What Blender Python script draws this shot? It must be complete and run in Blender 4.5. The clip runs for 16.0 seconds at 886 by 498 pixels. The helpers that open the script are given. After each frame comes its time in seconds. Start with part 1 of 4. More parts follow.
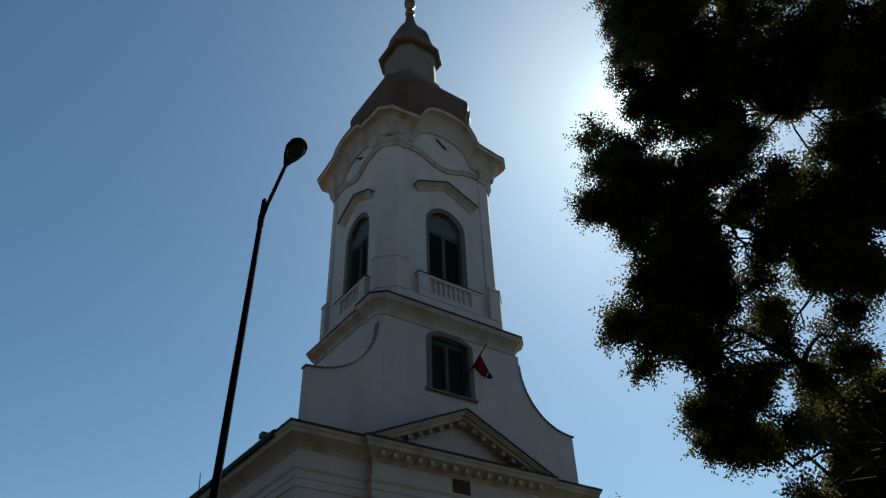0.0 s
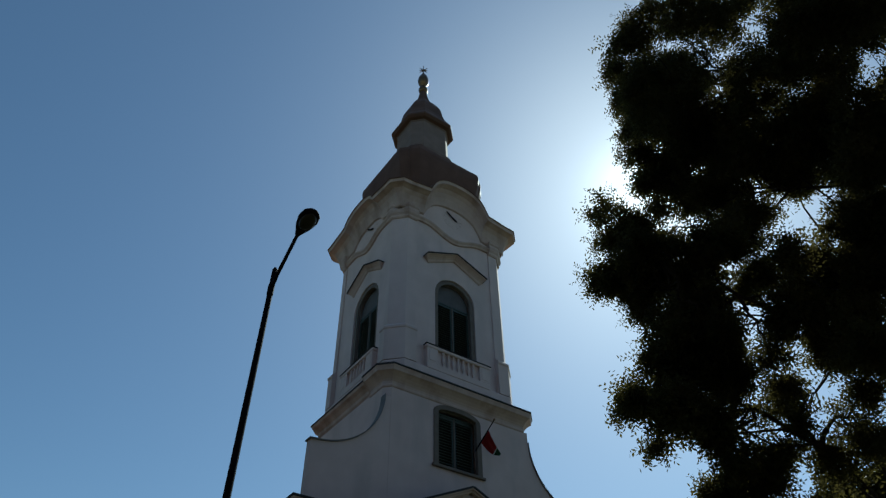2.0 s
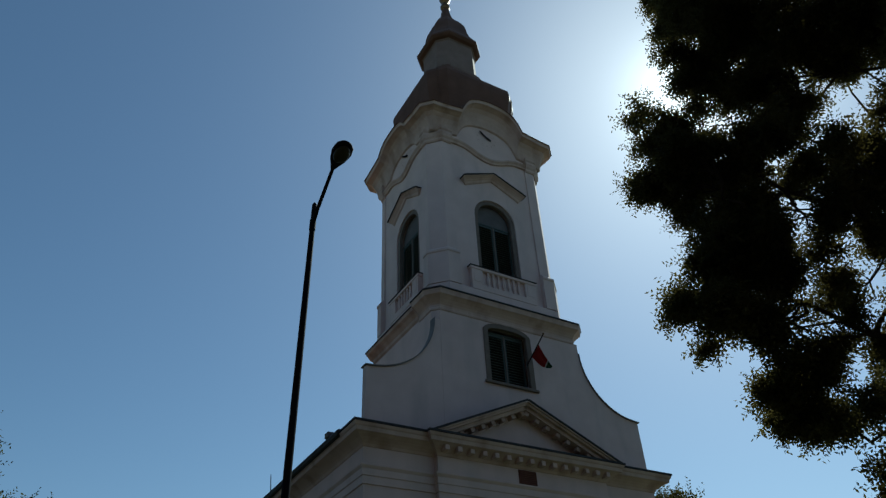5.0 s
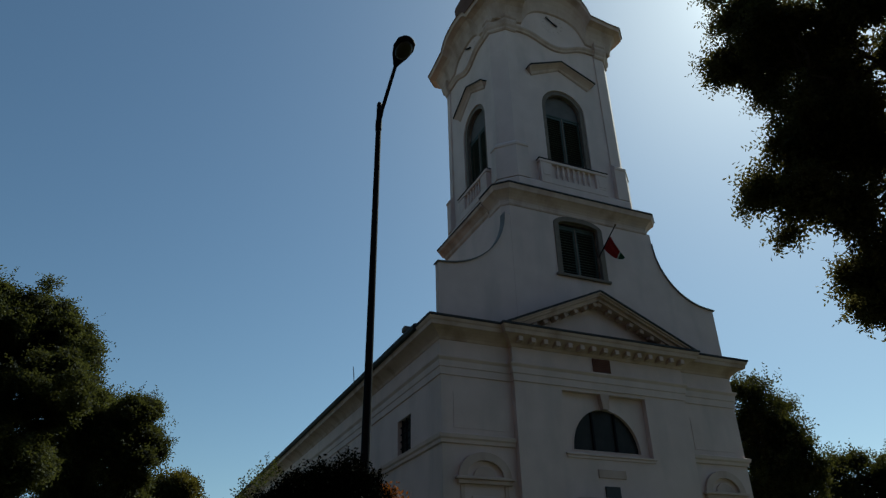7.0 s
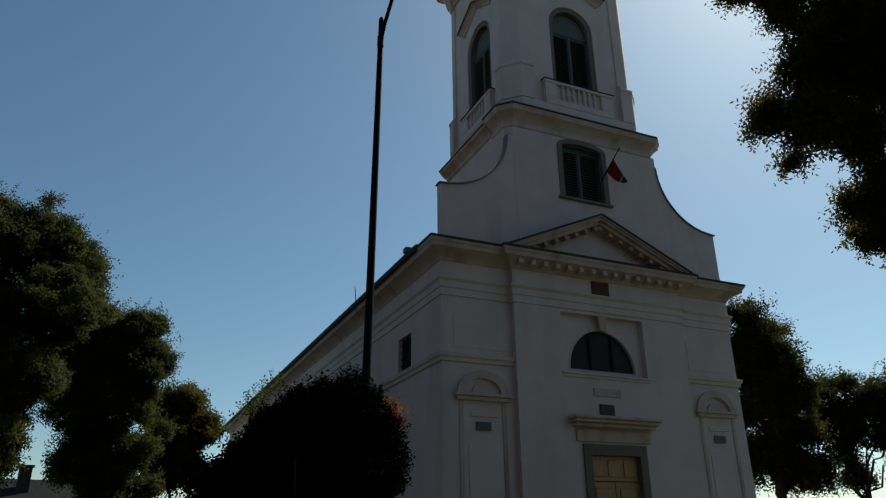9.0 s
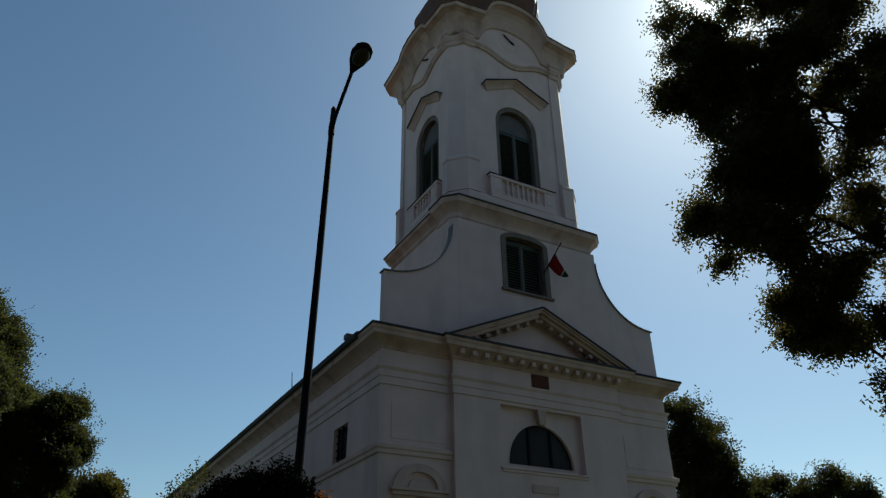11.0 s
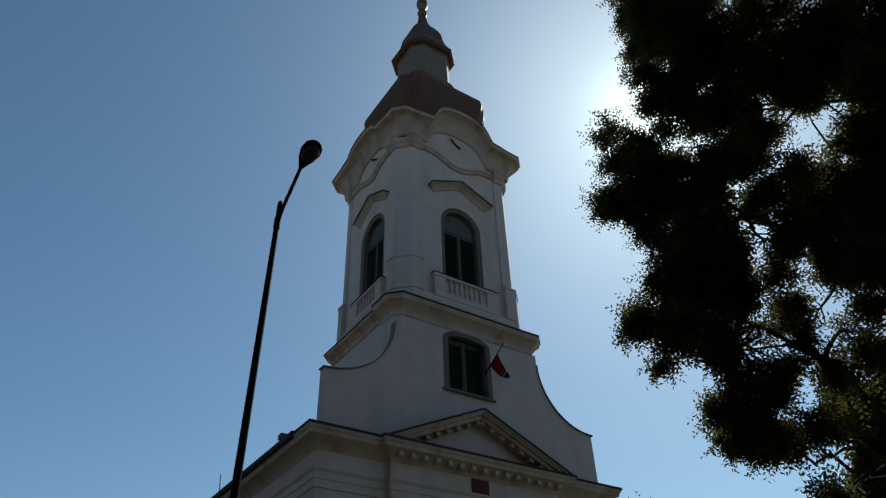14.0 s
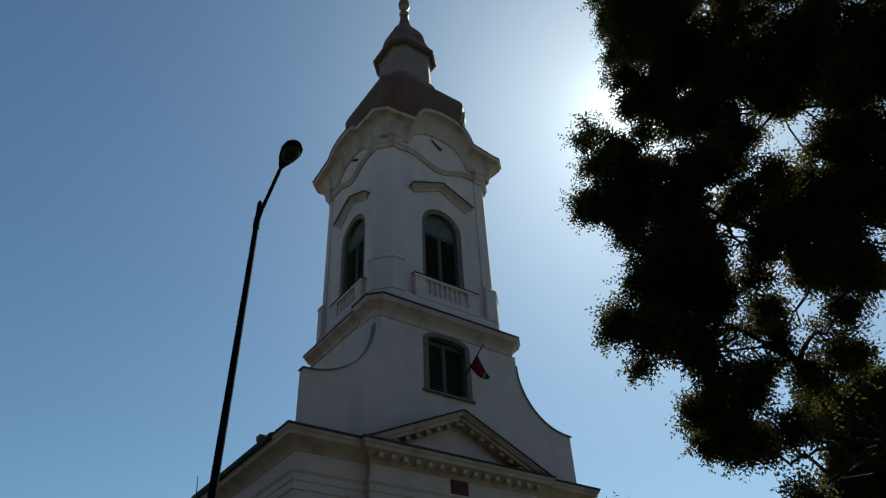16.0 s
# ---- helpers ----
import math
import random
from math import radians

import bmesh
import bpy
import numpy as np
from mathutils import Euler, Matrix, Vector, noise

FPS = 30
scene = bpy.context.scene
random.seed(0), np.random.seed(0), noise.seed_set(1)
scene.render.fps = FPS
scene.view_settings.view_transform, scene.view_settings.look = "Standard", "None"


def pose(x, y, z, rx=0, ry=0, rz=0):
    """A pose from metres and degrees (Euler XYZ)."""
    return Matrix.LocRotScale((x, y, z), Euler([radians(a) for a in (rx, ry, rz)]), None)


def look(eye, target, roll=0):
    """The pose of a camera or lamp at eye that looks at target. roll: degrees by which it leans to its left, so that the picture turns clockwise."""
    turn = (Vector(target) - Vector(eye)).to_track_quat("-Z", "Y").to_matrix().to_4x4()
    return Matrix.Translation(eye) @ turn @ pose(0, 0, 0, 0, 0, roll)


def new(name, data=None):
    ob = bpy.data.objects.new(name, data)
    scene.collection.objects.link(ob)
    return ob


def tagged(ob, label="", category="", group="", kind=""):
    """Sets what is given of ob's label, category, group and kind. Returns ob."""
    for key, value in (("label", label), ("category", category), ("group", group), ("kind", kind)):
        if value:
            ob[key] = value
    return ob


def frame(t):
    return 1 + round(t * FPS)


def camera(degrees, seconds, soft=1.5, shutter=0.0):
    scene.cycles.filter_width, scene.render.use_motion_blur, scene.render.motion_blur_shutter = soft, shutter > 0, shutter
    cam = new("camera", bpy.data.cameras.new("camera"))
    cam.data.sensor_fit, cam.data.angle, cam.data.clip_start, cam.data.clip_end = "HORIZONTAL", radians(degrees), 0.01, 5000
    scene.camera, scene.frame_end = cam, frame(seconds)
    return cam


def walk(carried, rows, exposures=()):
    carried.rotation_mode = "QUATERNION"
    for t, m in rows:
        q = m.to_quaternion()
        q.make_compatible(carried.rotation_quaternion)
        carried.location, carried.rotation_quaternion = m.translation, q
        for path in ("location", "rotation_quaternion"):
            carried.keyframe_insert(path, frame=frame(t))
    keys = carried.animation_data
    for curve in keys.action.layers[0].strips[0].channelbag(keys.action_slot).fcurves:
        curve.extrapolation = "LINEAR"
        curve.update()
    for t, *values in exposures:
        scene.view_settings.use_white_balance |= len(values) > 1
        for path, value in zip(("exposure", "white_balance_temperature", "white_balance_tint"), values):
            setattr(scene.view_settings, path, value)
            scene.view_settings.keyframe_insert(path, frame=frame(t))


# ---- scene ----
from mathutils.geometry import tessellate_polygon

EYE = (0.0, 0.0, 1.6)
cam = camera(63.74, 16.0, soft=1.3)
# seconds, yaw, pitch, roll: the camera turns where it stands
TURNS = [
    (0, 0.98, 36.83, 1.80), (0.5, 0.49, 38.07, 1.55), (1, 0.01, 39.86, 1.13), (1.5, 0.20, 41.58, 0.13),
    (2, 0.97, 42.60, 0.61), (2.5, 1.30, 43.84, 0.73), (3, 1.69, 43.88, 0.62), (3.5, 1.86, 41.71, 0.93),
    (3.7, 1.98, 39.93, 1.11), (5.8, 8.88, 33.87, 1.87), (6, 9.09, 32.30, 1.51), (6.5, 10.63, 30.01, 1.54),
    (7, 12.35, 28.37, 1.25), (7.5, 14.12, 26.86, 1.28), (8, 14.05, 24.46, 0.58), (8.2, 13.64, 23.10, 0.69),
    (8.8, 12.6, 21.9, 0.6), (9.6, 10.4, 24.0, 0.5), (10.3, 8.53, 26.89, 0.39), (10.5, 8.21, 27.54, 0.32), (11, 7.13, 29.11, 0.59), (11.5, 5.36, 30.38, 0.93),
    (12, 4.49, 33.64, 1.11), (12.5, 3.85, 35.38, 1.66), (13, 2.82, 36.66, 1.61), (13.5, 2.78, 37.12, 1.52),
    (14, 2.44, 36.87, 1.67), (14.5, 2.55, 35.76, 2.04), (15, 2.59, 35.66, 1.63), (15.5, 1.78, 36.41, 2.38),
    (16, 1.01, 36.91, 2.36)]
walk(cam, [(t, pose(*EYE, 90 + pitch, roll, yaw)) for t, yaw, pitch, roll in TURNS],
     exposures=[(0.0, 0.05, 5660, -9), (3.5, 0.03, 5560, -9), (6.5, 0.0, 5980, -8), (8.2, 0.0, 6120, -8),
                (10.4, 0.12, 6090, -6), (11.6, 0.12, 6090, -6), (13.0, 0.06, 5840, -8), (16.0, 0.05, 5800, -8)])

# ---- world and sun ----
SUN_AZ, SUN_EL = 22.0, 45.6          # degrees east of +y, degrees up
world = bpy.data.worlds.new("world")
scene.world = world
world.use_nodes = True
wn = world.node_tree.nodes
sky = wn.new("ShaderNodeTexSky")
sky.sky_type = "NISHITA"
sky.sun_disc = False
sky.sun_elevation = radians(SUN_EL)
sky.sun_rotation = radians(SUN_AZ)
sky.altitude = 100
sky.air_density = 1.0
sky.dust_density = 0.42
sky.ozone_density = 1.1
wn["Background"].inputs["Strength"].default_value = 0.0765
tone = wn.new("ShaderNodeHueSaturation")
tone.inputs["Saturation"].default_value = 1.05
world.node_tree.links.new(sky.outputs["Color"], tone.inputs["Color"])
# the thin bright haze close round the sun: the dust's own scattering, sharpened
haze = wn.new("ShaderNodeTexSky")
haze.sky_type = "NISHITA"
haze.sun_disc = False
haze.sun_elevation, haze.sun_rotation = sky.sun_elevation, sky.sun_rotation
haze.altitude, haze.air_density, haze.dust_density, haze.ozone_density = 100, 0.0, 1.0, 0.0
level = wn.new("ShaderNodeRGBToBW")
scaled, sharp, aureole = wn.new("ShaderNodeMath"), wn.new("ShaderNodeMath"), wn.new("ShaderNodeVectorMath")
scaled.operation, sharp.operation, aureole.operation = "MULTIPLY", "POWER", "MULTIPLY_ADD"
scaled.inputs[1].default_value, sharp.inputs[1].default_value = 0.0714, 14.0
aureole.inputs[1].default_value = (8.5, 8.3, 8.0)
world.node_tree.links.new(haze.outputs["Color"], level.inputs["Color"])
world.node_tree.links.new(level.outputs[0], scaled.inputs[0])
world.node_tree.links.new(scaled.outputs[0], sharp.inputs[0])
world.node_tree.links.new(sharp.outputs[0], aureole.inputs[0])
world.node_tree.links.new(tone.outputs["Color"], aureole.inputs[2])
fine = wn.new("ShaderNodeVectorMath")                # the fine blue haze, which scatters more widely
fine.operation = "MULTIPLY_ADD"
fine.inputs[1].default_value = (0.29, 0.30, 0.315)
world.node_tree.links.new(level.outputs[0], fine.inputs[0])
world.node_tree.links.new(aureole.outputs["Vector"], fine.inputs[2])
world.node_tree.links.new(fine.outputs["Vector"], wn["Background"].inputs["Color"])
sun_dir = Vector((math.sin(radians(SUN_AZ)) * math.cos(radians(SUN_EL)),
                  math.cos(radians(SUN_AZ)) * math.cos(radians(SUN_EL)), math.sin(radians(SUN_EL))))
sun_data = bpy.data.lights.new("sun", "SUN")
sun_data.energy, sun_data.angle, sun_data.color = 4.4, radians(0.53), (1.0, 0.94, 0.85)
sun = new("sun", sun_data)
sun.matrix_world = look(sun_dir * 200, (0, 0, 0))


# ---- materials ----
def material(name, low, high, rough=0.8, scale=6.0, bump=0.3, grain=60.0, metal=0.0, stain=None, stain_scale=0.7,
             stain_amount=0.35, stretch=(1, 1, 1), distance=0.01, spread=0.0, specular=None):
    """Two-scale noise between two colours, with stains and a fine relief."""
    m = bpy.data.materials.new(name)
    m.use_nodes = True
    nt = m.node_tree
    n, link = nt.nodes, nt.links.new
    b = n["Principled BSDF"]
    b.inputs["Roughness"].default_value, b.inputs["Metallic"].default_value = rough, metal
    if specular is not None:
        b.inputs["Specular IOR Level"].default_value = specular
    co = n.new("ShaderNodeTexCoord")
    mp = n.new("ShaderNodeMapping")
    mp.inputs["Scale"].default_value = stretch
    link(co.outputs["Object"], mp.inputs["Vector"])
    big, fine = n.new("ShaderNodeTexNoise"), n.new("ShaderNodeTexNoise")
    big.inputs["Scale"].default_value, big.inputs["Detail"].default_value = scale, 6
    fine.inputs["Scale"].default_value, fine.inputs["Detail"].default_value = grain, 3
    for t in (big, fine):
        link(mp.outputs["Vector"], t.inputs["Vector"])
    mix = n.new("ShaderNodeMix")
    mix.data_type = "RGBA"
    mix.inputs[6].default_value, mix.inputs[7].default_value = (*low, 1), (*high, 1)
    half = n.new("ShaderNodeMath")
    half.operation = "MULTIPLY_ADD"
    link(fine.outputs["Fac"], half.inputs[0])
    half.inputs[1].default_value = 0.35
    ramp = n.new("ShaderNodeMapRange")
    ramp.inputs["From Min"].default_value, ramp.inputs["From Max"].default_value = 0.3, 0.7
    ramp.inputs["To Max"].default_value = 0.65
    link(big.outputs["Fac"], ramp.inputs["Value"])
    link(ramp.outputs["Result"], half.inputs[2])
    link(half.outputs[0], mix.inputs[0])
    colour = mix.outputs[2]
    if stain:
        st = n.new("ShaderNodeTexNoise")
        st.inputs["Scale"].default_value, st.inputs["Detail"].default_value = stain_scale, 8
        mp2 = n.new("ShaderNodeMapping")
        mp2.inputs["Scale"].default_value = (1.6, 1.6, 0.45)
        link(co.outputs["Object"], mp2.inputs["Vector"])
        link(mp2.outputs["Vector"], st.inputs["Vector"])
        sr = n.new("ShaderNodeMapRange")
        sr.inputs["From Min"].default_value, sr.inputs["From Max"].default_value = 0.5, 0.72
        sr.inputs["To Max"].default_value = stain_amount
        link(st.outputs["Fac"], sr.inputs["Value"])
        mix2 = n.new("ShaderNodeMix")
        mix2.data_type = "RGBA"
        mix2.inputs[7].default_value = (*stain, 1)
        link(colour, mix2.inputs[6])
        link(sr.outputs["Result"], mix2.inputs[0])
        colour = mix2.outputs[2]
    if spread:
        info, hs = n.new("ShaderNodeObjectInfo"), n.new("ShaderNodeHueSaturation")
        vr = n.new("ShaderNodeMapRange")
        vr.inputs["To Min"].default_value, vr.inputs["To Max"].default_value = 1 - spread, 1 + spread
        link(info.outputs["Random"], vr.inputs["Value"])
        link(vr.outputs["Result"], hs.inputs["Value"])
        link(colour, hs.inputs["Color"])
        colour = hs.outputs["Color"]
    link(colour, b.inputs["Base Color"])
    bp = n.new("ShaderNodeBump")
    bp.inputs["Strength"].default_value, bp.inputs["Distance"].default_value = bump, distance
    link(half.outputs[0], bp.inputs["Height"])
    link(bp.outputs["Normal"], b.inputs["Normal"])
    return m


def leaf_material(name, dark, light, glow, gloss=0.12, let=0.26, lit_patch=1.2):
    """A thin leaf: gloss and colour on the face, some light through it, lit and shaded clumps painted by noise."""
    m = bpy.data.materials.new(name)
    m.use_nodes = True
    nt = m.node_tree
    n, link = nt.nodes, nt.links.new
    b, out = n["Principled BSDF"], n["Material Output"]
    b.inputs["Roughness"].default_value = 0.65
    b.inputs["Specular IOR Level"].default_value = gloss
    geo = n.new("ShaderNodeNewGeometry")
    mix = n.new("ShaderNodeMix")
    mix.data_type = "RGBA"
    mix.inputs[6].default_value, mix.inputs[7].default_value = (*dark, 1), (*light, 1)
    # noise puts sunlit and shaded clumps into the leaf's own colour
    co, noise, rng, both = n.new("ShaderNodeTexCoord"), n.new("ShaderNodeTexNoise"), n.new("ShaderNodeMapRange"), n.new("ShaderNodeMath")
    noise.inputs["Scale"].default_value, noise.inputs["Detail"].default_value = lit_patch, 3
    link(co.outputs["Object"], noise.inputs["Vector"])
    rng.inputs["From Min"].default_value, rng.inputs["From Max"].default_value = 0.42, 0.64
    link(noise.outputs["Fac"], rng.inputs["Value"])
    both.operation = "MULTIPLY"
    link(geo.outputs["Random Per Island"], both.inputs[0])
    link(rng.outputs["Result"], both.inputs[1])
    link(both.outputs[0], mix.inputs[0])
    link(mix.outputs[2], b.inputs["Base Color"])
    tr = n.new("ShaderNodeBsdfTranslucent")
    tr.inputs["Color"].default_value = (*glow, 1)
    ms = n.new("ShaderNodeMixShader")
    ms.inputs[0].default_value = let
    link(b.outputs[0], ms.inputs[1])
    link(tr.outputs[0], ms.inputs[2])
    link(ms.outputs[0], out.inputs["Surface"])
    return m


PLASTER = material("white_plaster", (0.56, 0.425, 0.388), (0.675, 0.528, 0.486), 0.9, 1.3, 0.25, 45, stain=(0.40, 0.33, 0.30), stain_amount=0.5)
TRIM = material("cream_stucco", (0.42, 0.305, 0.255), (0.57, 0.43, 0.37), 0.88, 2.0, 0.3, 50, stain=(0.24, 0.15, 0.105), stain_amount=0.65, stain_scale=1.1)
STONE = material("grey_stone", (0.26, 0.25, 0.23), (0.38, 0.36, 0.33), 0.85, 4.0, 0.4, 70, stain=(0.15, 0.14, 0.13))
METAL = material("weathered_copper", (0.098, 0.052, 0.037), (0.160, 0.090, 0.066), 0.7, 1.6, 0.2, 25, stain=(0.075, 0.055, 0.043), specular=0.15)
FLASH = material("dark_flashing", (0.025, 0.025, 0.028), (0.06, 0.058, 0.06), 0.7, 3.0, 0.15, 30, specular=0.15)
SHUTTER = material("green_shutter", (0.035, 0.048, 0.041), (0.06, 0.076, 0.065), 0.6, 5.0, 0.25, 60, stain=(0.06, 0.06, 0.055))
# near-black colour that stands in for unlit space behind the openings
DARK = material("painted_dark_interior", (0.012, 0.012, 0.013), (0.02, 0.02, 0.02), 0.9)
PLAQUE = material("blackened_plaque", (0.02, 0.02, 0.021), (0.045, 0.043, 0.042), 0.7, 6.0, 0.2, 40)
DOOR = material("varnished_oak", (0.34, 0.15, 0.05), (0.50, 0.25, 0.09), 0.5, 3.0, 0.3, 30, stretch=(9, 9, 1), stain=(0.12, 0.05, 0.02))
VENT = material("red_brown_vent", (0.09, 0.03, 0.02), (0.14, 0.05, 0.03), 0.8, 5.0)
GILT = material("tarnished_gilding", (0.13, 0.075, 0.035), (0.22, 0.125, 0.055), 0.35, 4.0, 0.1, 40, metal=0.85)
BAND = material("grey_brown_stone", (0.12, 0.092, 0.074), (0.19, 0.150, 0.122), 0.88, 4.0, 0.3, 60, stain=(0.11, 0.09, 0.08))
BOARD = material("grey_board", (0.085, 0.075, 0.07), (0.14, 0.122, 0.115), 0.8, 3.0, 0.2, 40, stain=(0.09, 0.08, 0.08))
IRON = material("painted_iron", (0.005, 0.005, 0.008), (0.011, 0.010, 0.014), 0.7, 8.0, 0.2, 60, specular=0.06)
TILE = material("clay_roof_tile", (0.20, 0.07, 0.04), (0.32, 0.13, 0.08), 0.85, 2.0, 0.4, 30, stain=(0.08, 0.05, 0.04))
BARK = material("bark", (0.018, 0.014, 0.011), (0.045, 0.036, 0.028), 0.95, 9.0, 0.8, 40, stretch=(1, 1, 0.25), distance=0.03, specular=0.08)
LANTERN = material("grey_lantern_stucco", (0.17, 0.115, 0.092), (0.25, 0.175, 0.145), 0.85, 2.0, 0.3, 40, stain=(0.15, 0.12, 0.10))
ZINC = material("grey_zinc", (0.13, 0.122, 0.12), (0.20, 0.19, 0.19), 0.75, 3.0, 0.2, 30, specular=0.15)
SLATE = material("dark_slate", (0.02, 0.02, 0.02), (0.04, 0.038, 0.037), 0.9, 3.0, 0.4, 30, specular=0.05)
# dark so that the added unseen wall throws little light back; also the chimney's
BRICK = material("brown_brick", (0.034, 0.022, 0.016), (0.06, 0.038, 0.027), 0.9, 2.0, 0.4, 30)
GRASS = material("dry_grass", (0.028, 0.04, 0.013), (0.06, 0.07, 0.027), 0.95, 0.6, 0.6, 30, stain=(0.10, 0.08, 0.045))
PAVING = material("grey_paving", (0.08, 0.077, 0.074), (0.125, 0.12, 0.115), 0.9, 2.0, 0.4, 40, stain=(0.09, 0.085, 0.08), spread=0.12)
ASPHALT = material("asphalt", (0.04, 0.04, 0.042), (0.065, 0.064, 0.062), 0.9, 3.0, 0.5, 90)
RED = material("red_cloth", (0.22, 0.010, 0.012), (0.34, 0.02, 0.022), 0.9, 8.0)
WHITE = material("white_cloth", (0.4, 0.39, 0.38), (0.55, 0.54, 0.52), 0.9, 8.0)
GREEN = material("green_cloth", (0.008, 0.05, 0.025), (0.014, 0.08, 0.035), 0.9, 8.0)
GLASS = material("dusty_glass", (0.014, 0.013, 0.013), (0.028, 0.026, 0.026), 0.4, 3.0, 0.05, 20, stain=(0.05, 0.046, 0.043), specular=0.1)
LENS = material("lamp_glass", (0.022, 0.019, 0.010), (0.042, 0.036, 0.020), 0.45, 6.0, 0.05, 20, specular=0.12)
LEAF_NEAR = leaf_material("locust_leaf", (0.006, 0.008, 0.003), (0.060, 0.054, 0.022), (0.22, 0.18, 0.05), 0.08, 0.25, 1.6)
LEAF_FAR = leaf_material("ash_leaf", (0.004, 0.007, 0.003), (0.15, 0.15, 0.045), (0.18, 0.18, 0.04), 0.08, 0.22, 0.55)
# darker leaf colour: the shade on the trees behind is put into it
LEAF_SHADED = leaf_material("shaded_leaf", (0.003, 0.004, 0.002), (0.040, 0.040, 0.014), (0.16, 0.15, 0.03), 0.06, 0.2, 0.7)
# olive leaf colour with its sunlit brightness put into the base
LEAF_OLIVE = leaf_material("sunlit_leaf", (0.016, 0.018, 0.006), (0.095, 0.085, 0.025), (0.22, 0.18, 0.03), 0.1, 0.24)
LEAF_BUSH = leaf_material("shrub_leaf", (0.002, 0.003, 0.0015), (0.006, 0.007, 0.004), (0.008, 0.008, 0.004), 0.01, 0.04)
LEAF_ORANGE = leaf_material("orange_leaf", (0.22, 0.06, 0.015), (0.36, 0.11, 0.02), (0.32, 0.10, 0.015), 0.05, 0.3)


# ---- mesh helpers ----
def part(name, bm, mat, parent=None, label="", smooth=False):
    """Links a bmesh as one mesh object under a thing or a part."""
    me = bpy.data.meshes.new(name)
    bmesh.ops.recalc_face_normals(bm, faces=bm.faces)
    if smooth:
        for f in bm.faces:
            f.smooth = True
    bm.to_mesh(me)
    bm.free()
    me.materials.append(mat)
    ob = new(name, me)
    if parent is not None:
        ob.parent = parent
    if label:
        tagged(ob, label)
    return ob


def box(bm, x0, x1, y0, y1, z0, z1, m=Matrix(), bevel=0.0):
    vs = [bm.verts.new(m @ Vector((x, y, z))) for x in (x0, x1) for y in (y0, y1) for z in (z0, z1)]
    fs = [bm.faces.new([vs[i] for i in q]) for q in
          ((0, 1, 3, 2), (4, 6, 7, 5), (0, 4, 5, 1), (2, 3, 7, 6), (0, 2, 6, 4), (1, 5, 7, 3))]
    if bevel:
        edges = list({e for f in fs for e in f.edges})
        bmesh.ops.bevel(bm, geom=edges, offset=bevel, segments=1, affect="EDGES")
    return bm


def slab(bm, outer, holes=(), depth=0.5, m=Matrix()):
    """A wall piece drawn in (x, z), its face at y = 0, with holes that go through it."""
    loops = [list(outer)] + [list(h) for h in holes]
    flat = [p for lp in loops for p in lp]
    tris = tessellate_polygon([[Vector((x, z, 0)) for x, z in lp] for lp in loops])
    front = [bm.verts.new(m @ Vector((x, 0, z))) for x, z in flat]
    back = [bm.verts.new(m @ Vector((x, depth, z))) for x, z in flat]
    for a, b, c in tris:
        bm.faces.new((front[a], front[b], front[c]))
        bm.faces.new((back[c], back[b], back[a]))
    i = 0
    for lp in loops:
        n = len(lp)
        for k in range(n):
            a, b = i + k, i + (k + 1) % n
            bm.faces.new((front[a], back[a], back[b], front[b]))
        i += n
    return bm


def arch(half, z0, spring, top, n=14, cx=0.0):
    """An opening's outline: straight sides to the spring, then an arch to the top."""
    rise = top - spring
    pts = [(cx - half, z0), (cx + half, z0), (cx + half, spring)]
    for k in range(1, n):
        a = math.pi * k / n
        pts.append((cx + half * math.cos(a), spring + rise * math.sin(a)))
    return pts + [(cx - half, spring)]


def sweep(bm, path, profile, closed=True, m=Matrix()):
    """A moulding: profile points (out, z) carried along a plan path of (x, y, lift), out to the right of the way."""
    n = len(path)
    rings = []
    for i, (x, y, lift) in enumerate(path):
        def way(a, b):
            d = Vector((path[b][0] - path[a][0], path[b][1] - path[a][1]))
            return d.normalized()
        if closed:
            d0, d1 = way((i - 1) % n, i), way(i, (i + 1) % n)
        else:
            d0 = way(max(i - 1, 0), max(i, 1))
            d1 = way(min(i, n - 2), min(i + 1, n - 1))
        n0, n1 = Vector((d0.y, -d0.x)), Vector((d1.y, -d1.x))
        mit = n0 + n1
        mit = mit / max(mit.dot(n1), 0.3)
        rings.append([bm.verts.new(m @ Vector((x + mit.x * o, y + mit.y * o, z + lift))) for o, z in profile])
    for i in range(n if closed else n - 1):
        a, b = rings[i], rings[(i + 1) % n]
        for k in range(len(profile) - 1):
            bm.faces.new((a[k], b[k], b[k + 1], a[k + 1]))
    if not closed:
        for r in (rings[0], rings[-1]):
            bm.faces.new(r)
    return bm


def loft(bm, rings, cap=True):
    rows = [[bm.verts.new(p) for p in r] for r in rings]
    n = len(rows[0])
    for a, b in zip(rows, rows[1:]):
        for k in range(n):
            bm.faces.new((a[k], a[(k + 1) % n], b[(k + 1) % n], b[k]))
    if cap:
        bm.faces.new(rows[0]), bm.faces.new(rows[-1])
    return bm


def tube(bm, pts, radii, sides=8):
    """A round limb through points, with its radius at each."""
    rows = []
    for i, p in enumerate(pts):
        d = (Vector(pts[min(i + 1, len(pts) - 1)]) - Vector(pts[max(i - 1, 0)])).normalized()
        a = d.orthogonal().normalized()
        b = d.cross(a)
        if rows:
            ref = rows[-1][0] - Vector(pts[i - 1])
            a = (ref - d * ref.dot(d)).normalized()
            b = d.cross(a)
        rows.append([Vector(p) + (a * math.cos(2 * math.pi * k / sides) + b * math.sin(2 * math.pi * k / sides)) * radii[i]
                     for k in range(sides)])
    return loft(bm, rows)


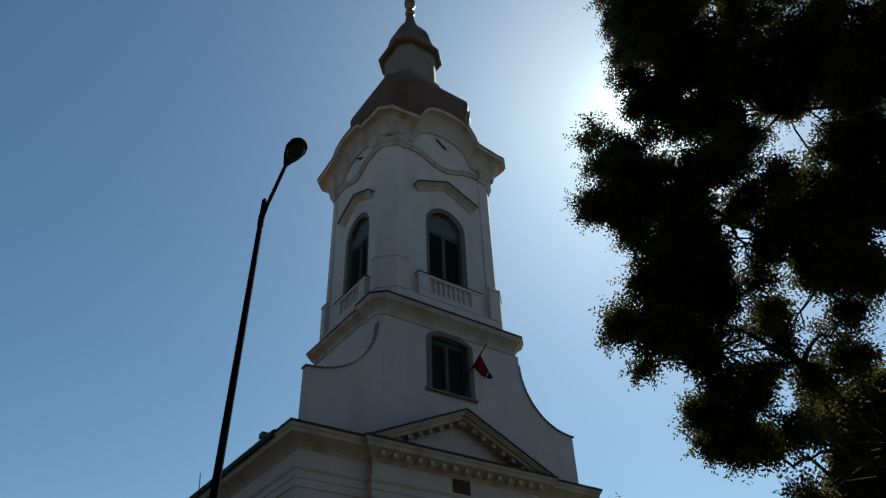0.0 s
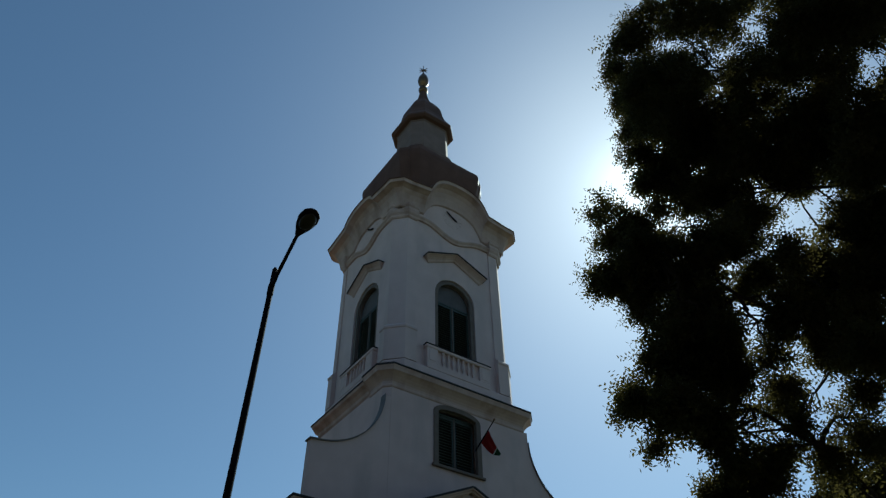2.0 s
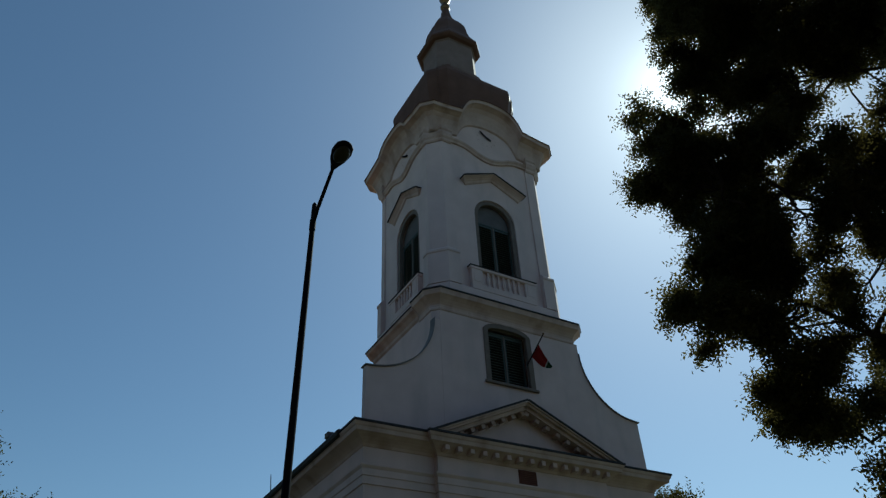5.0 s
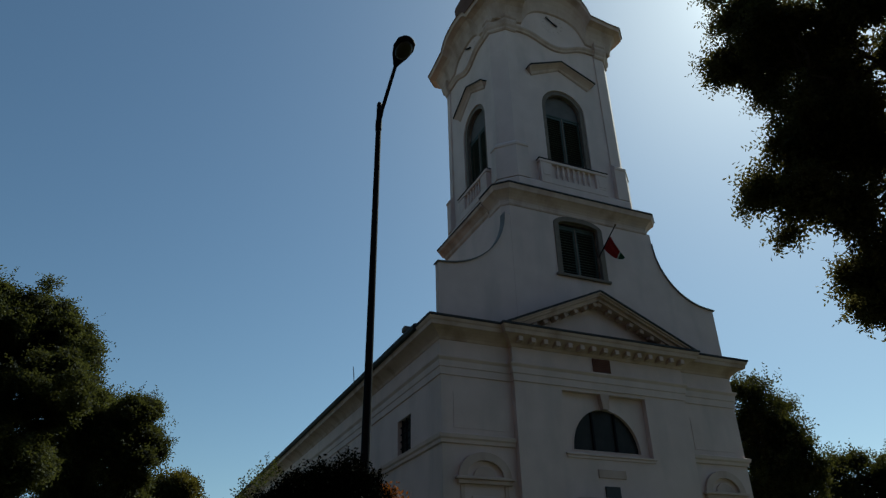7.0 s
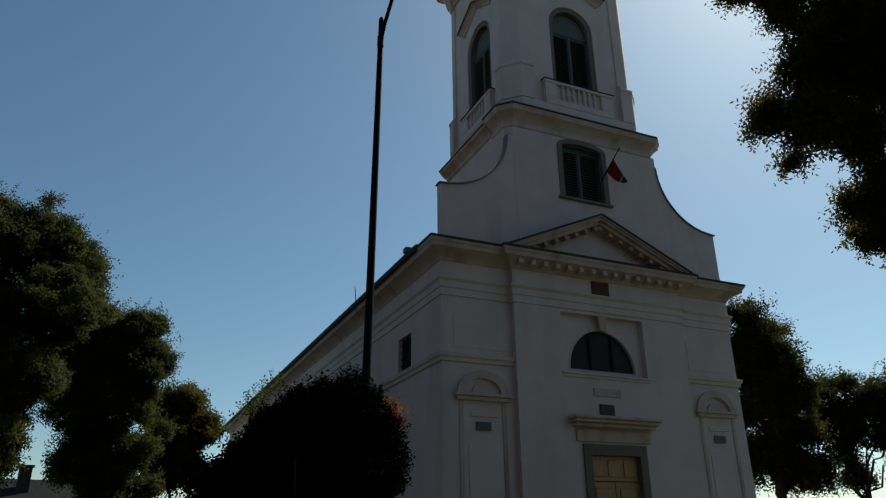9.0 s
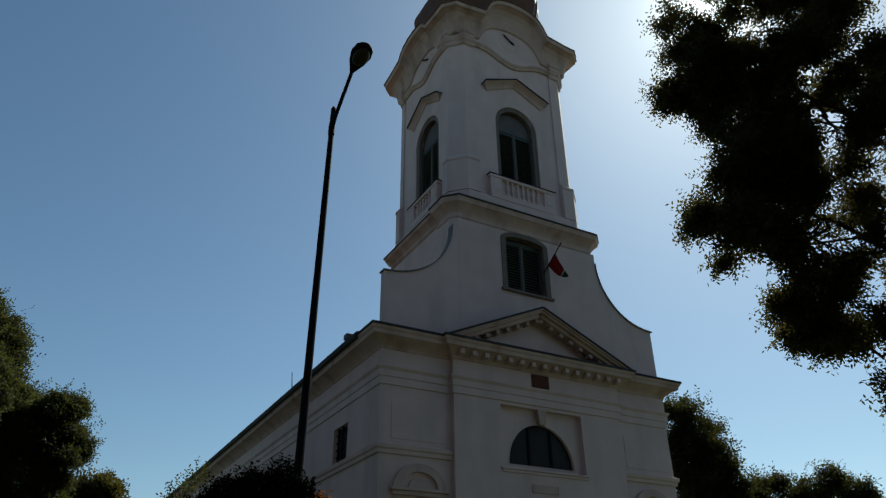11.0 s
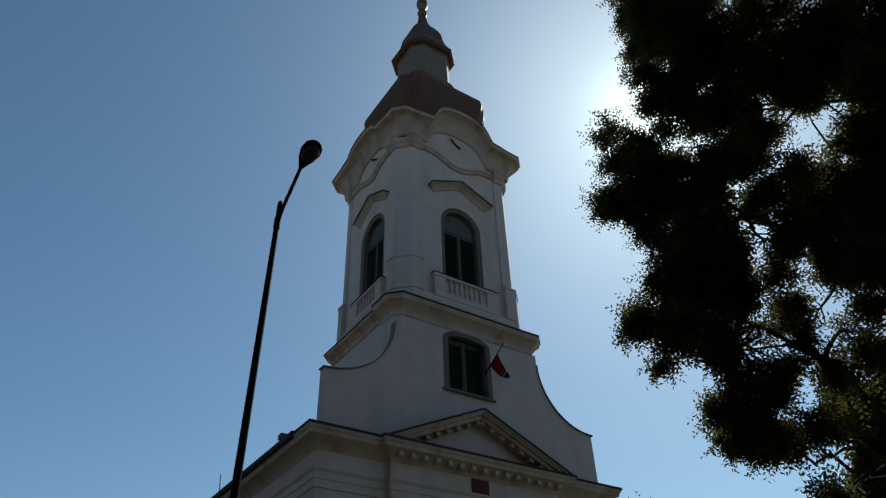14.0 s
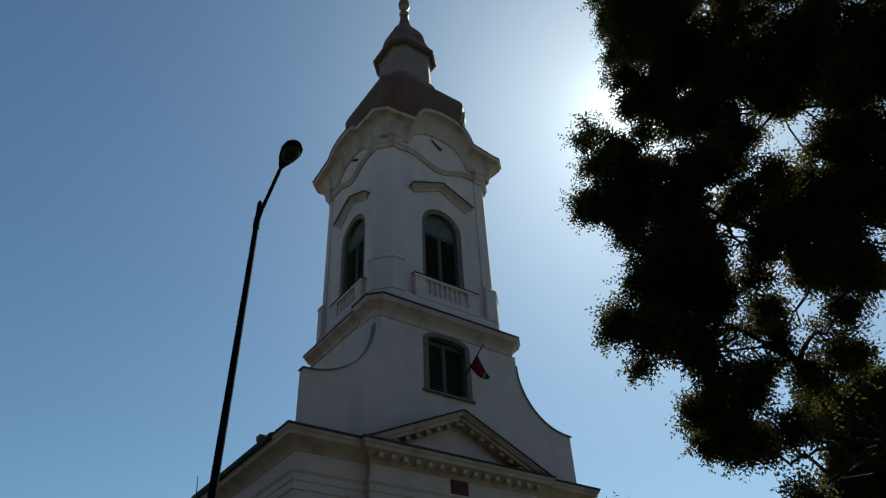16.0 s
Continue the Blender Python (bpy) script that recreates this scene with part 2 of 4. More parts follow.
def turned(bm, cx, cy, profile, sides=16):
    return loft(bm, [[Vector((cx + r * math.cos(2 * math.pi * k / sides), cy + r * math.sin(2 * math.pi * k / sides), z))
                      for k in range(sides)] for r, z in profile])


def plan(hu, hv, c, cu=0.0, cv=0.0):
    """A rectangle with cut corners, counter-clockwise from the front edge."""
    return [(cu - hu + c, cv - hv), (cu + hu - c, cv - hv), (cu + hu, cv - hv + c), (cu + hu, cv + hv - c),
            (cu + hu - c, cv + hv), (cu - hu + c, cv + hv), (cu - hu, cv + hv - c), (cu - hu, cv - hv + c)]


def ring_of(hu, hv, c, z, cu, cv):
    return [Vector((x, y, z)) for x, y in plan(hu, hv, c, cu, cv)]


def flat_path(pts):
    return [(x, y, 0.0) for x, y in pts]


# ---- church ----
church = new("church")
church.matrix_world = pose(0.20, 20.115, 0, 0, 0, 36.1)
tagged(church, "tall white baroque church with one tower and a copper dome", "church")

F, NAVE = 4.89, 36.0                 # half width of the nave, its length
FV = -0.12                           # front wall
CORNICE = 8.87
TU, TV = 0.05, 2.24                  # middle of the tower
TL = 0.17                            # middle of the lower stage
W1, W2, WV = 2.78, 2.47, 2.24        # half widths of the lower stage and the belfry, half depth
CH = 0.40                            # cut corners


def face_m(side, half_u, half_v, tu=TU):
    """The pose of a tower face: x to the right as seen from outside, y into the wall."""
    turn, u, v = {"front": (0, tu, TV - half_v), "west": (-90, tu - half_u, TV), "east": (90, tu + half_u, TV),
                  "rear": (180, tu, TV + half_v)}[side]
    return pose(u, v, 0, 0, 0, turn)


# nave and front
bm = bmesh.new()
front = pose(0, FV, 0)
slab(bm, [(-F, 0), (F, 0), (F, 8.6), (-F, 8.6)],
     [arch(1.11, 5.80, 5.801, 6.98, 18), [(-0.77, 0.3), (0.77, 0.3), (0.77, 3.55), (-0.77, 3.55)]], 0.7, front)
part("front_wall", bm, PLASTER, church)
bm = bmesh.new()
west = pose(-F, 0, 0, 0, 0, -90)
slab(bm, [(-NAVE, 0), (-0.585, 0), (-0.585, 8.6), (-NAVE, 8.6)], [[(-2.99, 6.0), (-1.97, 6.0), (-1.97, 6.97), (-2.99, 6.97)]] +
     [arch(0.75, 3.6, 6.2, 6.9, 10, cx=-v) for v in (8.5, 14, 19.5, 25, 30.5)], 0.7, west)
part("side_wall", bm, PLASTER, church)
bm = bmesh.new()
slab(bm, [(0.585, 0), (NAVE, 0), (NAVE, 8.6), (0.585, 8.6)], (), 0.7, pose(F, 0, 0, 0, 0, 90))
part("side_wall", bm, PLASTER, church)
bm = bmesh.new()
slab(bm, [(-F + 0.71, 0), (F - 0.71, 0), (F - 0.71, 8.6), (-F + 0.71, 8.6)], (), 0.7, pose(0, NAVE, 0, 0, 0, 180))
part("rear_wall", bm, PLASTER, church)

# middle projection of the front: two broad pilasters and the field between them
RV = -0.28
bm = bmesh.new()
for a, b in ((-2.84, -1.38), (1.38, 2.84)):
    box(bm, a, b, RV, FV + 0.01, 0, 7.46)
box(bm, -1.38, 1.38, RV, FV + 0.01, 7.35, 7.46)
part("pilaster", bm, PLASTER, church)
bm = bmesh.new()
box(bm, -1.38, -0.99, RV, FV + 0.01, 0, 5.62)
box(bm, 0.99, 1.38, RV, FV + 0.01, 0, 5.62)
box(bm, -0.99, 0.99, RV, FV + 0.01, 3.83, 5.62)
part("door_bay", bm, PLASTER, church)

# entablature all round, stepping forward over the middle projection
loop = [(-F, NAVE), (-F, FV), (-2.84, FV), (-2.84, RV), (2.84, RV), (2.84, FV), (F, FV), (F, NAVE)]
bm = bmesh.new()
sweep(bm, flat_path(loop), [(0.0, 7.44), (0.035, 7.45), (0.035, 7.64), (0.06, 7.66), (0.065, 7.82), (0.12, 7.89), (0.125, 7.93), (0.03, 7.97),
                            (0.03, 8.40), (-0.1, 8.40)])
part("architrave", bm, PLASTER, church)
bm = bmesh.new()
sweep(bm, flat_path(loop), [(0.0, 8.36), (0.05, 8.39), (0.08, 8.45), (0.14, 8.51), (0.22, 8.57), (0.32, 8.62), (0.40, 8.645), (0.42, 8.74),
                            (0.45, 8.77), (0.48, 8.84), (-0.2, 8.85)])
part("cornice", bm, TRIM, church, "cream cornice with brown water stains")
bm = bmesh.new()
sweep(bm, flat_path(loop), [(0.0, 8.852), (0.50, 8.852), (0.50, 8.905), (-0.2, 9.0)])
part("cornice_flashing", bm, FLASH, church, "dark metal flashing")
bm = bmesh.new()
for a, b in ((-1, -2.86), (1, 2.86)):
    sweep(bm, [(-F, NAVE, 0), (-F, FV, 0), (-2.86, FV, 0)] if a < 0 else [(2.86, FV, 0), (F, FV, 0), (F, NAVE, 0)],
          [(0.0, 5.70), (0.05, 5.72), (0.06, 5.80), (0.10, 5.84), (0.12, 5.93), (0.0, 5.97)], closed=False)
part("string_course", bm, PLASTER, church)

# raised fields and niches in the side bays
for s, c in ((-1, -3.78), (1, 3.84)):
    bm = bmesh.new()
    slab(bm, [(c - 0.78, 6.1), (c + 0.78, 6.1), (c + 0.78, 7.02), (c - 0.78, 7.02)], (), 0.03, pose(0, FV - 0.012, 0))
    part("raised_panel", bm, PLASTER, church)
    ring = [(c + 0.72 * math.cos(math.pi * k / 18), 4.93 + 0.60 * math.sin(math.pi * k / 18)) for k in range(19)]
    inner = [(c + 0.50 * math.cos(math.pi * k / 18), 4.95 + 0.38 * math.sin(math.pi * k / 18)) for k in range(19)]
    bm = bmesh.new()
    slab(bm, ring, [inner], 0.10, pose(0, FV - 0.09, 0))
    niche = part("niche", bm, TRIM, church, "stucco niche under a round-arched hood")
    bm = bmesh.new()
    slab(bm, [(c + 0.30 * math.cos(math.pi * k / 14), 4.95 + 0.24 * math.sin(math.pi * k / 14)) for k in range(15)], (), 0.05, pose(0, FV - 0.045, 0))
    part("niche_shell", bm, TRIM, niche)
    bm = bmesh.new()
    box(bm, c - 0.80, c + 0.80, FV - 0.14, FV, 4.86, 4.93, bevel=0.012)
    box(bm, c - 0.74, c + 0.74, FV - 0.09, FV, 4.76, 4.86, bevel=0.01)
    part("niche_ledge", bm, TRIM, niche)
    for x in (c - 0.66, c + 0.54):
        bm = bmesh.new()
        box(bm, x, x + 0.12, FV - 0.022, FV, 1.5, 4.76, bevel=0.008)
        part("niche_strip", bm, TRIM, niche)
    bm = bmesh.new()
    box(bm, c - 0.36, c + 0.40, FV - 0.03, FV, 4.37, 4.50, bevel=0.015)
    part("niche_lintel", bm, PLASTER, niche)
    bm = bmesh.new()
    box(bm, c - 0.21, c + 0.21, FV - 0.04, FV, 4.04, 4.25, bevel=0.01)
    part("niche_plaque", bm, BOARD, niche, "small grey weathered plaque")
    bm = bmesh.new()
    box(bm, c - 0.42, c + 0.42, FV - 0.014, FV, 1.7, 3.7, bevel=0.01)
    part("niche_field", bm, PLASTER, niche)

# half-round window over the door
bm = bmesh.new()
slab(bm, arch(1.12, 5.79, 5.801, 6.99, 18), [arch(1.09, 5.81, 5.815, 6.96, 18)], 0.10, pose(0, FV - 0.015, 0))
lunette = part("lunette_window", bm, PLASTER, church, "half-round window in a plain stucco frame")
bm = bmesh.new()
slab(bm, arch(1.12, 5.80, 5.801, 6.99, 18), (), 0.02, pose(0, FV + 0.09, 0))
part("pane", bm, GLASS, lunette)
for x in (-0.37, 0.37):
    bm = bmesh.new()
    box(bm, x - 0.03, x + 0.03, FV + 0.05, FV + 0.088, 5.80, 6.88)
    part("glazing_bar", bm, IRON, lunette)
bm = bmesh.new()
box(bm, -1.46, 1.46, RV - 0.06, FV, 5.625, 5.68, bevel=0.01)
box(bm, -1.42, 1.42, RV - 0.03, FV, 5.55, 5.625, bevel=0.01)
part("lunette_sill", bm, PLASTER, church)
bm = bmesh.new()
loft(bm, [[Vector((x, y, z)) for x, y in ((-h, FV), (-h, FV - 0.17), (h, FV - 0.17), (h, FV))] for h, z in ((0.10, 6.93), (0.15, 7.36))])
part("keystone", bm, TRIM, church)
bm = bmesh.new()
box(bm, -0.3, 0.3, FV - 0.06 + RV - FV, RV, 7.93, 8.36, bevel=0.01)
vent = part("frieze_vent", bm, VENT, church, "small red-brown louvred vent in the frieze")
bm = bmesh.new()
for k in range(7):
    box(bm, -0.26, 0.26, RV - 0.085, RV - 0.06, 7.965 + k * 0.053, 7.99 + k * 0.053)
part("vent_slats", bm, VENT, vent)

# door with stone frame and canopy
bm = bmesh.new()
slab(bm, [(-1.0, 0.3), (1.0, 0.3), (1.0, 3.82), (-1.0, 3.82)], [[(-0.77, 0.31), (0.77, 0.31), (0.77, 3.55), (-0.77, 3.55)]], 0.16, pose(0, RV - 0.06, 0))
doorway = part("doorway", bm, BAND, church, "grey-brown stone door frame")
for s in (-1, 1):
    bm = bmesh.new()
    a, b = sorted((0.01 * s, 0.76 * s))
    box(bm, a, b, RV + 0.12, RV + 0.18, 0.31, 2.9, bevel=0.005)
    for z0, z1 in ((0.5, 1.15), (1.3, 2.0), (2.15, 2.75)):
        box(bm, a + 0.12, b - 0.12, RV + 0.09, RV + 0.12, z0, z1, bevel=0.02)
    leaf = part("door_leaf", bm, DOOR, doorway, "brown panelled oak door leaf")
bm = bmesh.new()
box(bm, -0.76, 0.76, RV + 0.11, RV + 0.18, 2.92, 3.54, bevel=0.005)
for x in (-0.5, 0.0, 0.5):
    box(bm, x - 0.2, x + 0.2, RV + 0.085, RV + 0.11, 3.02, 3.44, bevel=0.015)
part("door_transom", bm, DOOR, doorway, "brown oak panel over the door")
bm = bmesh.new()
box(bm, -1.28, 1.28, RV - 0.22, RV, 4.24, 4.34, bevel=0.02)
box(bm, -1.34, 1.34, RV - 0.32, RV, 4.34, 4.43, bevel=0.02)
box(bm, -1.40, 1.40, RV - 0.38, RV, 4.43, 4.52, bevel=0.02)
part("door_canopy", bm, TRIM, church, "projecting stucco canopy over the door")
bm = bmesh.new()
box(bm, -1.18, 1.18, RV - 0.05, RV, 3.88, 4.20, bevel=0.015)
part("door_frieze", bm, TRIM, church)
bm = bmesh.new()
box(bm, -0.37, 0.10, RV - 0.04, RV, 4.58, 4.87, bevel=0.01)
part("dark_plaque", bm, PLAQUE, church, "small dark plaque above the door")
bm = bmesh.new()
box(bm, -0.52, 0.36, RV - 0.03, RV, 5.08, 5.30, bevel=0.01)
part("pale_plaque", bm, TRIM, church, "faded pinkish plaque above the door")
bm = bmesh.new()
box(bm, -1.6, 1.6, RV - 0.45, FV, 0.15, 0.30, bevel=0.01)
box(bm, -1.9, 1.9, RV - 0.80, FV, 0.0, 0.149, bevel=0.01)
part("door_steps", bm, STONE, church)

# window in the side wall, and the hall windows further back
bm = bmesh.new()
# dark sheet behind the bars carries the tone of the unlit inside
slab(bm, [(-3.0, 5.98), (-1.96, 5.98), (-1.96, 6.98), (-3.0, 6.98)], (), 0.03, west @ pose(0, 0.16, 0))
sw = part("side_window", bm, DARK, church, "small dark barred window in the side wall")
bm = bmesh.new()
for x in (-2.80, -2.48, -2.16):
    box(bm, x - 0.02, x + 0.02, 0.06, 0.10, 6.0, 6.97, west)
for z in (6.2, 6.4, 6.6, 6.8):
    box(bm, -2.99, -1.97, 0.08, 0.11, z - 0.015, z + 0.015, west)
part("window_grille", bm, IRON, sw)
for v in (8.5, 14, 19.5, 25, 30.5):
    bm = bmesh.new()
    slab(bm, arch(0.77, 3.58, 6.2, 6.92, 10, -v), (), 0.03, west @ pose(0, 0.3, 0))
    part("hall_window", bm, GLASS, church, "tall arched leaded window in the side wall")

# roof of the nave
bm = bmesh.new()
prof = [(-F - 0.44, 8.91), (0, 12.2), (F + 0.44, 8.91), (F + 0.34, 8.80), (0, 12.0), (-F - 0.34, 8.80)]
loft(bm, [[Vector((x, y, z)) for x, z in prof] for y in (0.75, NAVE + 0.6)])
part("nave_roof", bm, TILE, church, "red clay tile roof of the nave")
bm = bmesh.new()
tube(bm, [(-5.35, 0.4, 8.87), (-5.35, NAVE, 8.87)], [0.105, 0.105], 8)
part("gutter", bm, FLASH, church)
bm = bmesh.new()
tube(bm, [(-5.22, 6.3, 8.95), (-5.24, 6.45, 9.72)], [0.02, 0.012], 5)
part("lightning_rod", bm, IRON, church)
bm = bmesh.new()
box(bm, -5.46, -5.24, 1.0, 1.22, 8.96, 9.12, bevel=0.02)
box(bm, -5.38, -5.32, 1.08, 1.14, 8.88, 8.97)
part("floodlight", bm, ZINC, church, "small grey floodlight on the eaves")

# pediment
bm = bmesh.new()
slab(bm, [(-2.9, 8.86), (2.9, 8.86), (0, 10.12)], (), 0.2, pose(0, RV + 0.06, 0))
part("tympanum", bm, PLASTER, church)
PB, APEX = 3.2, 10.30
for s in (-1, 1):
    run, rise = PB, APEX - CORNICE
    ln = math.hypot(run, rise)
    ang = math.degrees(math.atan2(rise, run))
    m = pose(0, RV, APEX, 0, ang, 0) if s > 0 else pose(0, RV, APEX, 0, -ang, 0)
    bm = bmesh.new()
    a, b = (0.0, ln + 0.02) if s > 0 else (-ln - 0.02, 0.0)
    for y0, z0, z1 in ((-0.30, -0.20, -0.10), (-0.40, -0.10, -0.04), (-0.46, -0.04, 0.0)):
        box(bm, a, b, y0, 0.3, z0, z1, m)
    part("raking_cornice", bm, TRIM, church)
    bm = bmesh.new()
    box(bm, a, b, -0.49, 0.34, 0.003, 0.055, m)
    part("raking_flashing", bm, FLASH, church, "dark metal flashing")
    bm = bmesh.new()
    box(bm, -0.07, 0.07, -0.24, -0.02, -0.33, -0.203, bevel=0.01)
    first = part("dentil", bm, TRIM, church)
    me = first.data
    count = 8
    for k in range(count):
        d = first if k == 0 else new("dentil", me)
        d.parent = church
        x = s * (0.20 + k * 0.385)
        d.matrix_basis = m @ pose(x, 0, 0)
bm = bmesh.new()
box(bm, -0.07, 0.07, -0.26, -0.02, 8.46, 8.60, bevel=0.01)
first = part("dentil", bm, TRIM, church)
for k in range(15):
    d = first if k == 0 else new("dentil", first.data)
    d.parent = church
    d.matrix_basis = pose(-2.73 + k * 0.39, RV - 0.08, 0)

# scrolled wings beside the tower, in the plane of its front
def wing_outline(s):
    end, root = (5.0, 2.93) if s > 0 else (4.83, 2.62)
    pts = [(s * 2.0, 8.9), (s * end, 8.9), (s * end, 10.74)]
    for k in range(1, 15):
        a = math.pi / 2 * k / 14
        pts.append((s * (end - 0.07 - (end - 0.07 - root) * math.sin(a)), 12.82 - 2.06 * math.cos(a)))
    return pts + ([(s * root, 13.2), (s * 2.0, 13.2)] if s > 0 else [(s * 2.0, 12.82)])


for s in (-1, 1):
    pts = wing_outline(s)
    if s < 0:
        pts = pts[::-1]
    bm = bmesh.new()
    slab(bm, pts, (), 0.22, pose(0, 0.006, 0))
    wing = part("scroll_wing", bm, PLASTER, church, "white concave scroll wall")
    edge = wing_outline(s)[2:17]
    bm = bmesh.new()
    rows = []
    for i, (x, z) in enumerate(edge):
        rows.append([Vector((x + (0.05 * s if i == 0 else 0), y, z + dz)) for y, dz in ((-0.05, 0.0), (0.25, 0.0), (0.25, 0.035), (-0.05, 0.035))])
    loft(bm, rows)
    part("wing_coping", bm, ZINC, wing, "grey zinc coping")


# ---- tower ----
def stage(name, hu, hv, c, z0, z1, openings, depth=0.45, tu=TU):
    """One storey of the tower: four faces with their openings and four cut corners."""
    for side, half in (("front", hu), ("west", hv), ("east", hv), ("rear", hu)):
        w = half - c
        bm = bmesh.new()
        slab(bm, [(-w, z0), (w, z0), (w, z1), (-w, z1)], openings.get(side, ()), depth, face_m(side, hu, hv, tu))
        part(name + "_wall", bm, PLASTER, church)
    for su, sv, turn in ((-1, -1, -45), (1, -1, 45), (-1, 1, -135), (1, 1, 135)):
        w = c / math.sqrt(2)
        bm = bmesh.new()
        slab(bm, [(-w, z0), (w, z0), (w, z1), (-w, z1)], (), 0.3,
             pose(tu + su * (hu - c / 2), TV + sv * (hv - c / 2), 0, 0, 0, turn))
        part(name + "_corner", bm, PLASTER, church)


def shutter_window(m, half, z0, spring, top, fan, label, band_y, sill=True):
    """A window with a stone band, two louvred shutters and a boarded light above them."""
    bm = bmesh.new()
    slab(bm, arch(half + 0.012, z0 - 0.01, spring, top + 0.012, 16), [arch(half - 0.16, z0 + 0.02, spring, top - 0.16, 16)], 0.12, m @ pose(0, band_y, 0))
    win = part("window", bm, BAND, church, label)
    half, top = half - 0.15, top - 0.15
    # near-black sheet that paints in the darkness behind the shutters
    bm = bmesh.new()
    slab(bm, arch(half + 0.02, z0, spring, top + 0.02, 16), (), 0.02, m @ pose(0, 0.36, 0))
    part("dark_backing_sheet", bm, DARK, win)
    slat = None
    for s in (-1, 1):
        a, b = sorted((0.012 * s, (half - 0.01) * s))
        bm = bmesh.new()
        for x in (a, b - 0.06):
            box(bm, x, x + 0.06, 0.20, 0.25, z0 + 0.01, fan, m)
        for z in (z0 + 0.01, fan - 0.08):
            box(bm, a + 0.06, b - 0.06, 0.20, 0.25, z, z + 0.08, m)
        part("shutter", bm, SHUTTER, win, "dark green louvred shutter")
        z = z0 + 0.12
        while z < fan - 0.12:
            if slat is None:
                w = (b - a) / 2 - 0.062
                slat = part("slat", box(bmesh.new(), -w, w, -0.045, 0.045, -0.007, 0.007), SHUTTER, win)
                ob = slat
            else:
                ob = new("slat", slat.data)
                ob.parent = win
            ob.matrix_basis = m @ pose((a + b) / 2, 0.225, z + 0.02, 40, 0, 0)
            z += 0.094
    bm = bmesh.new()
    box(bm, -0.018, 0.018, 0.175, 0.21, z0 + 0.02, fan, m)
    part("meeting_bar", bm, BAND, win, "grey wooden bar where the shutters meet")
    bm = bmesh.new()
    box(bm, -half, half, 0.18, 0.26, fan + 0.002, fan + 0.06, m)
    part("transom", bm, SHUTTER, win)
    if top - fan > 0.5:
        bm = bmesh.new()
        slab(bm, arch(half, fan + 0.06, max(spring, fan + 0.07), top, 16), (), 0.02, m @ pose(0, 0.24, 0))
        part("fanlight", bm, BOARD, win, "grey boarded fanlight")
    if sill:
        bm = bmesh.new()
        box(bm, -half - 0.24, half + 0.24, -0.09, 0.0, z0 - 0.10, z0 - 0.015, m, bevel=0.015)
        part("sill", bm, BAND, win)
    return win


LOW_TOP, BEL_TOP = 13.80, 22.3
w_low = arch(0.89, 11.12, 12.88, 13.19, 14, -0.14)
stage("tower_base", W1, WV, 0.20, 8.9, LOW_TOP, {"front": [w_low]}, tu=TL)
shutter_window(face_m("front", W1, WV, TL) @ pose(-0.14, 0, 0), 0.89, 11.12, 12.88, 13.19, 12.89, "louvred window with a low arch in the tower", -0.03)
SHIFT = {"front": 0.02, "west": 0.20, "east": -0.20, "rear": 0.0}      # the openings stand a little off the middle
stage("belfry", W2, WV, CH, LOW_TOP, BEL_TOP, {s: [arch(0.87, 15.28, 17.62, 18.48, 14, SHIFT[s])] for s in SHIFT})
for s in ("front", "west", "east", "rear"):
    m = face_m(s, W2, WV) @ pose(SHIFT[s], 0, 0)
    shutter_window(m, 0.87, 15.28, 17.62, 18.48, 17.36, "tall round-arched belfry window with closed shutters", 0.05, sill=False)

# cornice between the two stages
low = plan(W1, WV, 0.20, TL, TV)
WEST = TL - W1
round_front = flat_path([(WEST, 0.95), low[7], *low[:6]])
behind = flat_path([low[5], low[6], (WEST, 0.93)])
bm = bmesh.new()
sweep(bm, [(x, y, -0.14) for x, y, _ in round_front], [(-0.3, 13.30), (0.0, 13.30), (0.03, 13.33), (0.035, 13.38), (0.02, 13.42), (0.03, 13.50), (0.07, 13.57), (0.14, 13.65), (0.22, 13.72), (0.28, 13.76),
                        (0.30, 13.84), (0.33, 13.91), (-0.1, 13.92)], closed=False)
part("tower_cornice", bm, TRIM, church, "cream moulded cornice round the tower")
bm = bmesh.new()
sweep(bm, [(x, y, -0.14) for x, y, _ in round_front], [(-0.1, 13.923), (0.35, 13.923), (0.35, 13.97), (-0.1, 14.06)], closed=False)
part("cornice_flashing", bm, FLASH, church, "dark metal flashing")
bm = bmesh.new()
sweep(bm, behind, [(-0.1, 13.24), (0.0, 13.24), (0.05, 13.30), (0.07, 13.40), (0.16, 13.50), (0.26, 13.56), (0.30, 13.64), (-0.1, 13.65)], closed=False)
part("side_cornice", bm, TRIM, church, "cream moulded cornice on the tower's side")
bm = bmesh.new()
sweep(bm, behind, [(-0.1, 13.653), (0.32, 13.653), (0.32, 13.685), (-0.1, 13.80)], closed=False)
part("cornice_flashing", bm, FLASH, church, "dark metal flashing")

